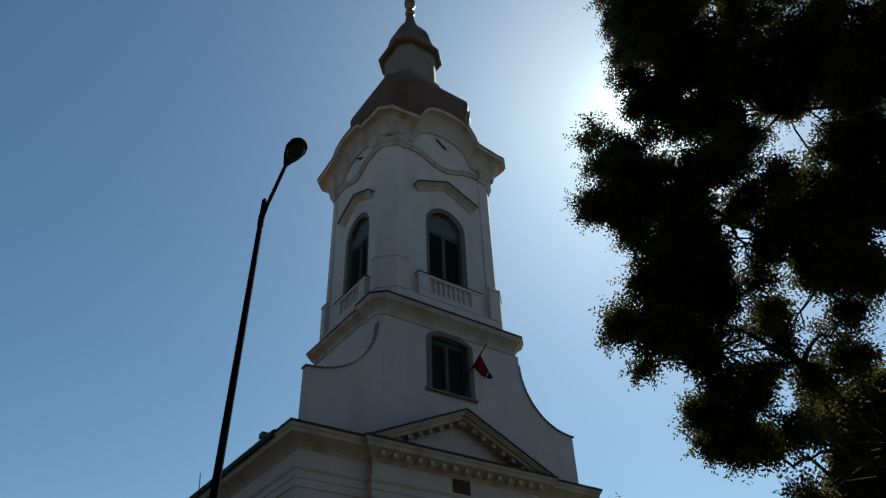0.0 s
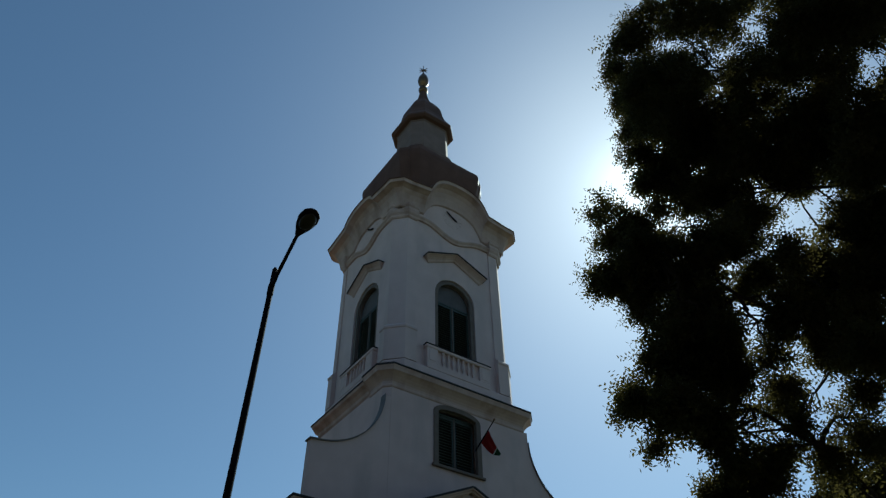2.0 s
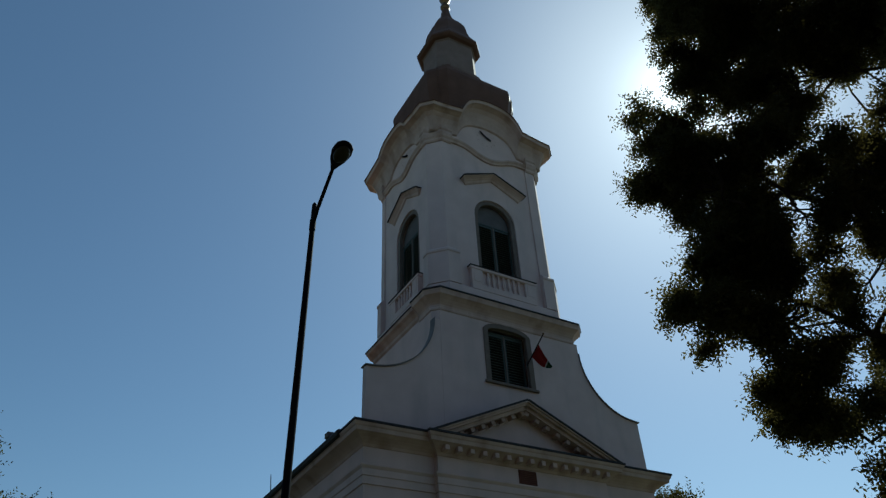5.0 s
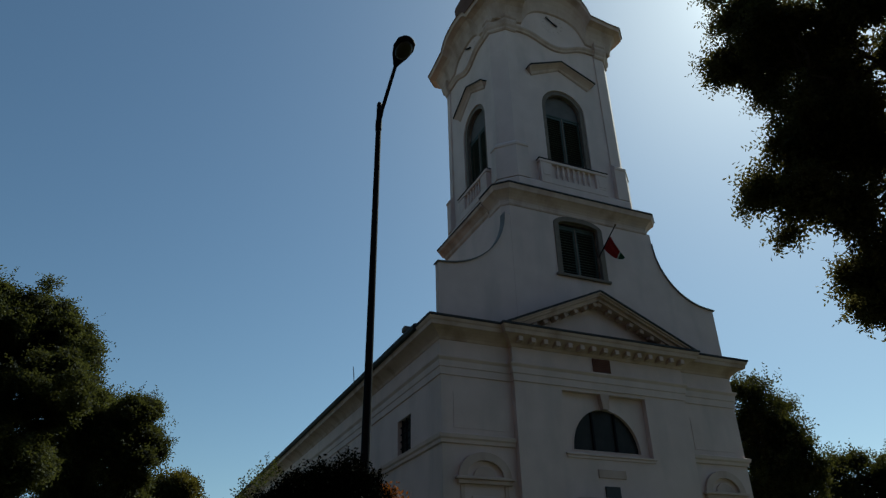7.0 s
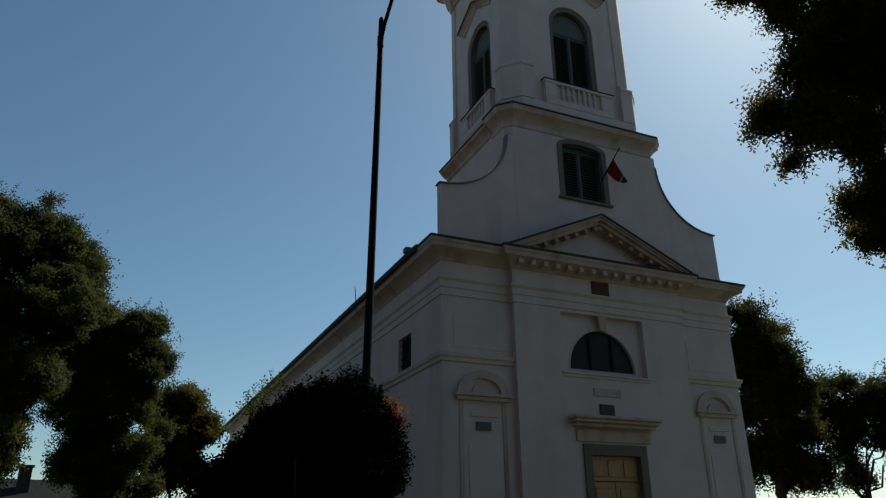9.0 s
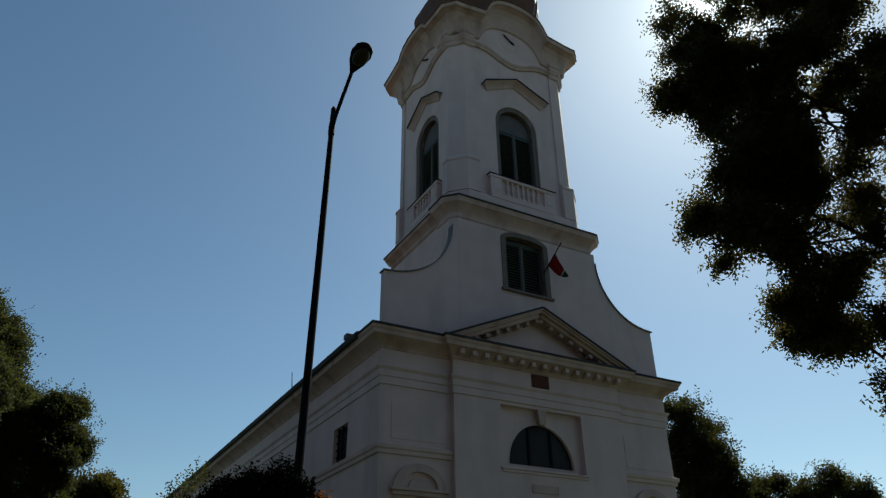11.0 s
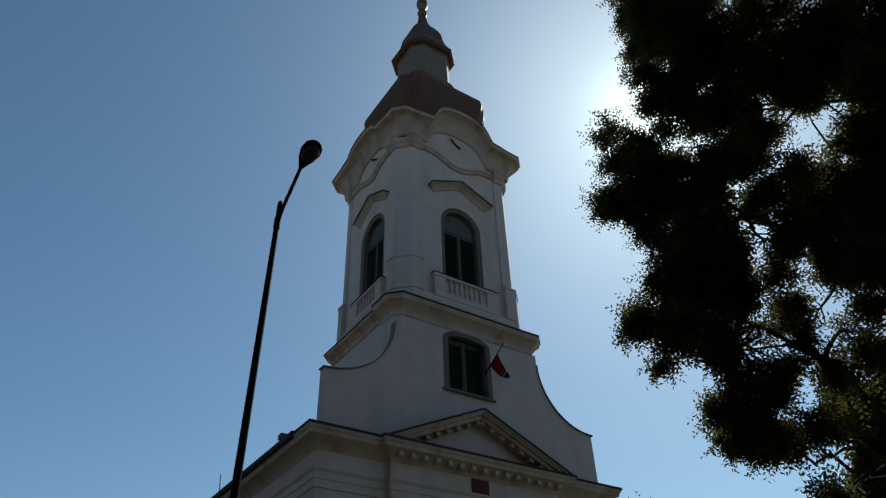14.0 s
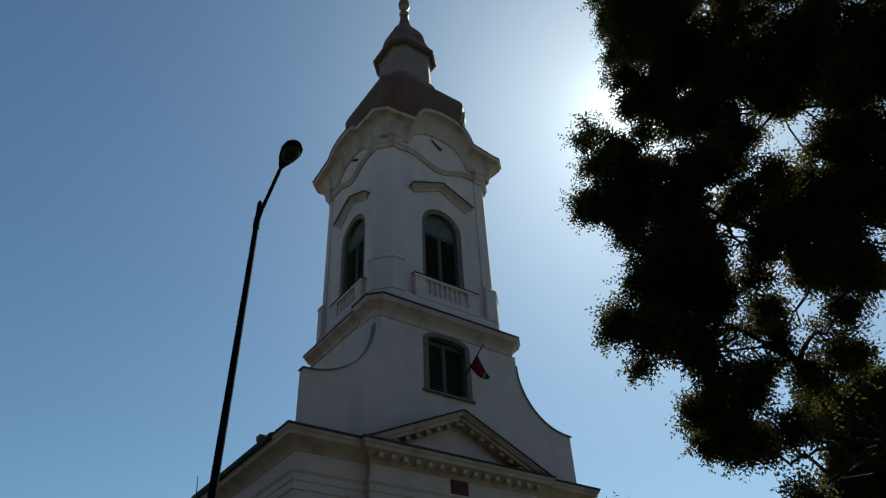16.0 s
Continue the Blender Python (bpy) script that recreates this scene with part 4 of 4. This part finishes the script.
# the broad tree that hides the sun
BROAD = [clump(18.8, 35.9, 8.6, 1.3, 0.8), clump(17.5, 44.2, 8.3, 1.2, 0.35), clump(17.2, 41.7, 8.8, 1.2, 0.4), clump(15.5, 39.3, 8.3, 1.1, 0.4), clump(16.7, 43.7, 8.7, 0.8, 0.35), clump(15.3, 38.8, 8.7, 0.9, 0.4),
         clump(16.0, 29.6, 8.3, 1.1, 0.45), clump(17.3, 26.0, 8.5, 1.0, 0.4), clump(22.4, 51.6, 9.2, 0.8, 0.35),
         clump(23.6, 54.0, 8.4, 1.5, 0.8), clump(23.2, 52.0, 8.6, 1.4, 0.8), clump(23.1, 49.7, 8.8, 1.4), clump(22.9, 47.6, 8.5, 1.4, 0.8), clump(22.7, 45.4, 8.7, 1.3, 0.8),
         clump(23.2, 43.4, 8.8, 1.2, 0.6), clump(18.4, 41.6, 8.4, 1.2, 0.7), clump(27.0, 46.4, 8.6, 1.8),
         clump(34.1, 29.3, 9.0, 1.9, 1), clump(35.5, 30.8, 8.5, 2.0, 1), clump(27.6, 27.2, 9.3, 1.5, 0.8), clump(25.4, 29.5, 8.7, 1.3, 0.7), clump(29.1, 23.1, 9.2, 1.6, 0.8),
         clump(25.6, 23.9, 8.7, 1.5, 0.7), clump(33.5, 26.2, 8.9, 1.3, 0.8), clump(33.7, 32.7, 9.2, 1.6, 0.8), clump(32.1, 34.9, 9.0, 1.4, 0.8),
         clump(28.3, 35.9, 9.2, 1.5, 0.8), clump(28.4, 30.8, 8.4, 1.6, 0.7), clump(29.6, 39.5, 9.2, 1.5), clump(32.4, 32.8, 8.6, 1.5, 0.7), clump(22.4, 31.3, 8.7, 2.2), clump(26.7, 23.8, 9.0, 1.3, 0.5), clump(36.6, 50.1, 9.2, 2.0, 0.6), clump(41.1, 50.1, 8.4, 1.8, 0.7),
         clump(21.6, 30.2, 8.6, 2.3), clump(23.6, 31.4, 8.6, 2.0), clump(23.6, 28.6, 8.8, 2.0, 0.7), clump(29.0, 50.2, 8.0, 4.6, 0.6), clump(25.2, 52.5, 7.8, 2.6, 0.7), clump(31, 55.5, 7.6, 4.6, 0.5), clump(26.4, 55.0, 7.8, 2.6, 0.7), clump(33.2, 47.8, 8.2, 3.4, 0.5), clump(43, 45, 8.6, 6.0, 0.6),
         clump(47, 40, 8.8, 6.6), clump(43, 31, 9.4, 5.6), clump(38.5, 54, 7.6, 5.5, 0.5), clump(48, 51, 7.8, 6.6), clump(37, 48.5, 8.2, 3.6, 0.5),
         clump(40.5, 36.0, 8.8, 4.0, 0.6), clump(26.3, 49.3, 8.6, 2.5), clump(24.6, 45.6, 9.1, 2.2), clump(29.1, 47.5, 8.2, 3.2), clump(29.0, 51.9, 9.1, 3.0),
         clump(19.5, 42.4, 8.4, 2.1), clump(17.7, 38.5, 8.5, 2.3), clump(20.7, 37.7, 9.0, 3.0), clump(24.4, 38.3, 8.5, 2.7), clump(22.2, 40.5, 8.7, 1.6, 0.6),
         clump(20.2, 40.3, 8.0, 2.4), clump(28.0, 43.5, 8.9, 3.2), clump(32.7, 44.1, 8.6, 3.3), clump(38.1, 44.5, 8.4, 3.2), clump(41.1, 41.3, 8.9, 3.1),
         clump(21.2, 33.5, 8.4, 3.0), clump(24.4, 34.8, 8.5, 2.5), clump(19.7, 32.1, 8.2, 1.9), clump(16.7, 29.3, 8.5, 2.2), clump(19.3, 28.0, 8.2, 2.4),
         clump(21.7, 26.8, 8.3, 2.4), clump(25.0, 30.4, 8.9, 1.6, 0.7), clump(25.1, 32.8, 8.3, 1.7), clump(21.3, 21.6, 8.6, 1.8), clump(21.6, 19.7, 9.2, 1.8),
         clump(23.5, 19.4, 9.2, 1.9), clump(24.8, 18.8, 8.9, 1.4), clump(24.7, 22.4, 8.6, 1.5, 0.8), clump(22.8, 23.8, 8.3, 1.5, 0.6), clump(30.1, 32.9, 8.2, 1.9),
         clump(34.6, 34.2, 9.2, 2.7), clump(37.5, 33.4, 8.6, 2.8), clump(33.2, 36.5, 8.1, 1.7, 0.7), clump(38.7, 37.2, 8.7, 2.5), clump(30.1, 36.2, 8.9, 1.3),
         clump(31.0, 40.3, 8.7, 2.1), clump(36.0, 41.9, 9.1, 2.2), clump(27.6, 39.6, 8.0, 2.3), clump(28.6, 28.4, 8.6, 1.4, 0.5), clump(32.6, 30.2, 8.6, 2.0),
         clump(35.3, 28.8, 8.1, 2.5), clump(31.3, 25.1, 8.8, 1.8, 0.4), clump(30.1, 22.2, 9.0, 1.8, 0.4), clump(32.9, 23.4, 8.7, 2.1, 0.7), clump(27.4, 19.2, 8.3, 1.4, 0.8),
         clump(25.3, 26.7, 9.0, 1.5, 0.5), clump(28.5, 25.5, 8.6, 1.1, 0.4), clump(26.6, 14.8, 8.6, 1.4, 0.8), clump(23.0, 21.7, 8.9, 1.3, 0.7)]
# openings of the crown through which the sky shows: bearing, height angle, half width
OPEN = [(43.0, 50.8, 0.9), (40.8, 53.5, 0.6), (24.9, 45.6, 0.3), (24.4, 42.4, 0.5), (36.4, 39.4, 0.4),
        (32.3, 39.3, 1.0), (28.6, 37.3, 0.7), (28.1, 34.2, 1.2), (27.3, 31.4, 1.1), (30.1, 29.8, 1.3), (24.9, 27.2, 0.9), (27.3, 24.7, 1.1),
        (27.7, 22.7, 1.1), (31.8, 24.8, 1.1), (32.3, 42.9, 0.7), (35.3, 43.9, 0.5), (35.4, 33.4, 0.6), (44.7, 44.5, 0.6)]
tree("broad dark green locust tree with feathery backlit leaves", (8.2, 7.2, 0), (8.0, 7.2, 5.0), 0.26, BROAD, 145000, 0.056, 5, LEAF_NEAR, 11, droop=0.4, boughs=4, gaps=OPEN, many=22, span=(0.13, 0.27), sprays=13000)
OLIVE = [clump(31.6, 18.4, 14, 4.2), clump(30.6, 14.6, 14, 3.6), clump(34, 13, 14.5, 4.5), clump(36, 19, 14.5, 4.0), clump(30.5, 9.0, 14, 4.0)]
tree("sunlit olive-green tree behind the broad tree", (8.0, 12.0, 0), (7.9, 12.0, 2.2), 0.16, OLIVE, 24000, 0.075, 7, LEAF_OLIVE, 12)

# trees beyond the bush
ASH = [clump(-45.2, 20.4, 24, 3.8), clump(-45.5, 14.2, 23, 4.4), clump(-42.0, 16.2, 23, 3.6), clump(-41.4, 19.6, 24, 2.4), clump(-43, 10.8, 23, 3.0),
       clump(-45.6, 6.4, 23, 3.2), clump(-44.2, 8.6, 23, 2.4), clump(-46.6, 7.6, 23, 3.6), clump(-47, 3.6, 23, 3.4), clump(-44.4, 4.6, 24, 1.8), clump(-50, 17, 24, 4.6), clump(-49, 21, 24, 3.4), clump(-49.5, 11, 23, 4), clump(-40.2, 18.4, 23.8, 1.8), clump(-42.2, 20.5, 24.4, 1.9), clump(-42.1, 12.8, 23.2, 1.6), clump(-44.5, 17.3, 24.4, 1.8),
       clump(-44.2, 10.7, 23.5, 2.1), clump(-43.1, 8.6, 24.0, 1.7), clump(-43.5, 5.2, 23.1, 1.6), clump(-41.7, 10.6, 23.9, 1.8), clump(-42.8, 6.7, 23.3, 1.4), clump(-39.2, 16.0, 23.8, 1.4), clump(-40.4, 14.4, 24.2, 1.5)]
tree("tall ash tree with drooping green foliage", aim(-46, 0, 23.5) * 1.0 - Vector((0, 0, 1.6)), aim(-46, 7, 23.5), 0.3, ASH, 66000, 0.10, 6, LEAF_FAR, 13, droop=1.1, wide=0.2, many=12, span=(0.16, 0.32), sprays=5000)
ASH2 = [clump(-37.3, 14.0, 26, 2.8), clump(-38.4, 10.2, 26, 2.6), clump(-35.5, 14.8, 26, 1.7), clump(-35.2, 11.2, 26, 2.4), clump(-35.5, 7.2, 26, 3.2), clump(-38.6, 13.2, 26, 2.2), clump(-37.6, 5.4, 26, 2.4), clump(-36, 3.4, 26, 3.0), clump(-34.4, 13.0, 26, 1.8),
        clump(-39.6, 11.1, 26.0, 1.8), clump(-40.1, 9.3, 26.5, 1.5), clump(-38.4, 7.9, 25.6, 1.7), clump(-36.4, 7.0, 26.4, 1.9), clump(-38.6, 14.9, 25.6, 1.3), clump(-41.0, 12.0, 26.4, 1.4), clump(-39.0, 5.4, 26.2, 1.6)]
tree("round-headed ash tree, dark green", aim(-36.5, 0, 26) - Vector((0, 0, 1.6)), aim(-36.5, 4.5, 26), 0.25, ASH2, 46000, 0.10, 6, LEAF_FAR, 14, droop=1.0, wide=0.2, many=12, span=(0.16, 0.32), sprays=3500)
SMALL = [clump(-31.9, 9.2, 32, 1.9), clump(-30.8, 7.6, 32, 1.7), clump(-33.2, 9.0, 32, 1.8), clump(-32.2, 5.6, 32, 2.6)]
tree("small yellow-green tree beside the church", aim(-32, 0, 32) - Vector((0, 0, 1.6)), aim(-32, 2.5, 32), 0.16, SMALL, 14000, 0.12, 6, LEAF_OLIVE, 15)

# trees behind the church
PLANE = [clump(12.0, 15.3, 44.3, 1.2), clump(13.4, 13.8, 45.4, 1.1), clump(14.0, 12.3, 43.4, 1.0, 0.7), clump(12.2, 11.7, 45.4, 1.6), clump(13.2, 10.2, 43.8, 1.4, 0.8),
         clump(11.6, 8.8, 44.1, 1.8), clump(13.3, 7.1, 45.1, 1.4), clump(11.4, 5.7, 44.0, 1.8), clump(13.1, 4.1, 44.4, 1.8), clump(11.0, 15.6, 43.1, 0.7),
         clump(14.4, 4.1, 44.9, 1.2, 0.8), clump(14.6, 6.6, 44.9, 1.1), clump(14.4, 8.8, 44.5, 1.0),
         clump(12.4, 13.2, 44.2, 1.5), clump(12.4, 9.8, 44.6, 1.7), clump(13.4, 11.4, 44.5, 1.3), clump(11.2, 13.0, 44.4, 1.2), clump(11.2, 10.6, 44.4, 1.3), clump(12.6, 6.6, 44.2, 1.6), clump(13.3, 5.0, 44.6, 1.5), clump(14.7, 6.8, 45.2, 1.1), clump(12.9, 8.4, 44.0, 1.3), clump(14.8, 3.8, 45.0, 1.5), clump(13.8, 10.2, 44.6, 0.9), clump(14.4, 11.2, 44.6, 1.0), clump(15.0, 9.6, 44.4, 0.9), clump(11.6, 14.2, 44.2, 1.2), clump(10.8, 12.2, 44.4, 1.2), clump(10.4, 8.2, 44.6, 1.2), clump(10.1, 6.0, 44.2, 1.3), clump(10.6, 4.2, 44.8, 1.4)]
tree("tall tree behind the church, its leaves darkened as in shade", aim(12.2, 0, 44) - Vector((0, 0, 1.6)), aim(12.2, 3.5, 44), 0.35, PLANE, 13000, 0.19, 4, LEAF_SHADED, 16, droop=0.3, many=12, span=(0.16, 0.32), sprays=700)
PLANE2 = [clump(20.9, 9.5, 49.5, 1.3), clump(19.0, 8.2, 50.9, 1.2), clump(22.3, 8.5, 48.4, 1.4), clump(16.1, 9.5, 50.0, 1.0), clump(17.4, 9.8, 50.9, 0.9), clump(16.6, 8.0, 49.3, 1.1), clump(17.6, 6.9, 50.9, 1.3), clump(15.1, 8.7, 49.6, 0.9, 0.8),
         clump(16.5, 5.2, 49.8, 1.0, 0.8), clump(16.8, 3.6, 50.7, 1.2), clump(19.1, 8.4, 49.8, 1.6), clump(19.8, 6.2, 50.1, 2.0), clump(16.4, 6.4, 50.2, 1.3), clump(15.6, 7.4, 49.6, 1.0)]
tree("spreading tree far behind the church, its leaves darkened as in shade", aim(17.2, 0, 50) - Vector((0, 0, 1.6)), aim(17.2, 2.2, 50), 0.3, PLANE2, 11000, 0.19, 4, LEAF_SHADED, 17, droop=0.3, many=12, span=(0.16, 0.32), sprays=600)

# the dense bush in front of the lamp
bush = new("bush")
bush.location = aim(-22.3, 0, 6.0) - Vector((0, 0, 1.6))
tagged(bush, "dense dark rounded bush with a few orange leaves", "bush")
rng = np.random.default_rng(21)
BC = [(0.15, 0.06, 2.30, 0.44), (-0.10, -0.04, 2.24, 0.40), (0.38, 0.15, 2.30, 0.32), (-0.31, -0.14, 2.05, 0.28), (0.25, 0.09, 2.56, 0.28), (0.01, 0.01, 2.48, 0.32), (0.48, 0.18, 2.14, 0.25),
      (0.45, 0.17, 2.48, 0.17), (-0.46, -0.19, 2.06, 0.25), (-0.24, -0.10, 2.36, 0.25), (-0.62, -0.25, 1.92, 0.22), (0.16, 0.06, 1.85, 0.55), (-0.2, 0, 1.6, 0.6), (0.1, 0, 1.2, 0.75), (-0.4, 0, 1.3, 0.5), (0.35, 0, 1.4, 0.5), (0.0, 0, 0.7, 0.8)]
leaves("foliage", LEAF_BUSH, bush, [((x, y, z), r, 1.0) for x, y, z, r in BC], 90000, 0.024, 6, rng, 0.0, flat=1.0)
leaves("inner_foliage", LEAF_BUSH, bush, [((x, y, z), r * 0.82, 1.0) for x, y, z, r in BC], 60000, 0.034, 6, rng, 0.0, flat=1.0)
sprig = aim(-26.4, 9.9, 6.1) - bush.location
leaves("sprig_leaves", LEAF_FAR, bush, [(tuple(sprig), 0.10, 1.0), (tuple(sprig + Vector((0.10, 0, 0.11))), 0.10, 1.0), (tuple(sprig - Vector((0.11, 0, 0.12))), 0.10, 1.0)], 110, 0.026, 6, rng, -0.8)["kind"] = "stuff"
spray = aim(-16.1, 9.3, 5.95) - bush.location
leaves("orange_leaves", LEAF_ORANGE, bush, [(tuple(spray), 0.075, 1.0), (tuple(spray - Vector((0.02, 0.0, 0.07))), 0.06, 1.0)], 80, 0.032, 5, rng, 0.2, "cluster of orange leaves")
bm = bmesh.new()
for k in range(9):
    a = 2 * math.pi * k / 9
    e = Vector((0.5 * math.cos(a), 0.5 * math.sin(a), 1.9 + 0.3 * math.sin(k * 2.1)))
    tube(bm, [(0.1 * math.cos(a), 0.1 * math.sin(a), 0), e * 0.55, e], [0.03, 0.02, 0.008], 6)
part("stems", bm, BARK, bush)

# ---- house beyond the ash trees ----
house = new("house")
house.matrix_world = pose(*(aim(-43.5, 0, 44) - Vector((0, 0, 2.3))), 0, 0, 48)
tagged(house, "low house with a dark gable roof among the trees", "house")
bm = bmesh.new()
slab(bm, [(-5, 0), (5, 0), (5, 3.2), (-5, 3.2)], [[(-3.5, 1.0), (-2.3, 1.0), (-2.3, 2.4), (-3.5, 2.4)], [(1.6, 1.0), (2.8, 1.0), (2.8, 2.4), (1.6, 2.4)]], 0.4)
slab(bm, [(-5, 0), (5, 0), (5, 3.2), (-5, 3.2)], (), 0.4, pose(0, 7, 0, 0, 0, 180))
for x, t in ((-5, -90), (5, 90)):
    slab(bm, [(-3.09, 0), (3.09, 0), (3.09, 3.2), (0, 5.3), (-3.09, 3.2)], (), 0.4, pose(x, 3.5, 0, 0, 0, t))
part("wall", bm, PLASTER, house)
for x in (-2.9, 2.2):
    bm = bmesh.new()
    box(bm, x - 0.6, x + 0.6, 0.2, 0.26, 1.0, 2.4)
    part("window", bm, GLASS, house)
bm = bmesh.new()
prof = [(-0.5, 3.0), (3.5, 5.55), (7.5, 3.0), (7.5, 2.85), (3.5, 5.4), (-0.5, 2.85)]
loft(bm, [[Vector((x, y, z)) for y, z in prof] for x in (-5.4, 5.4)])
roof = part("roof", bm, SLATE, house, "dark slate roof")
bm = bmesh.new()
box(bm, 1.6, 2.2, 2.3, 2.8, 4.2, 6.1)
box(bm, 1.52, 2.28, 2.22, 2.88, 6.1, 6.22)
part("chimney", bm, BRICK, roof)

# ---- ground ----
bm = bmesh.new()
turned(bm, 0, 0, [(2500, -0.6), (2500, -0.02)], 48)
tagged(part("ground", bm, GRASS), "dry green grass round the church", "ground", kind="structure")
bm = bmesh.new()
box(bm, -60, 60, -7.5, -2.2, -0.15, -0.012)
tagged(part("road", bm, ASPHALT), "grey asphalt road behind the viewer", "road", kind="structure")
bm = bmesh.new()
box(bm, -60, 60, -2.2, 3.0, -0.15, 0.0)
tagged(part("pavement", bm, PAVING), "grey paved footway along the road", "pavement", kind="structure")

# added unseen plain wall: closes the street and cuts sky light on the church
bm = bmesh.new()
slab(bm, [(-55, 0), (55, 0), (55, 20), (-55, 20)], (), 0.5, pose(0, -9, 0, 0, 0, 180))
tagged(part("wall_sky_block", bm, BRICK), "added plain dark brick wall across the road, blocking low sky light", "wall", kind="structure")
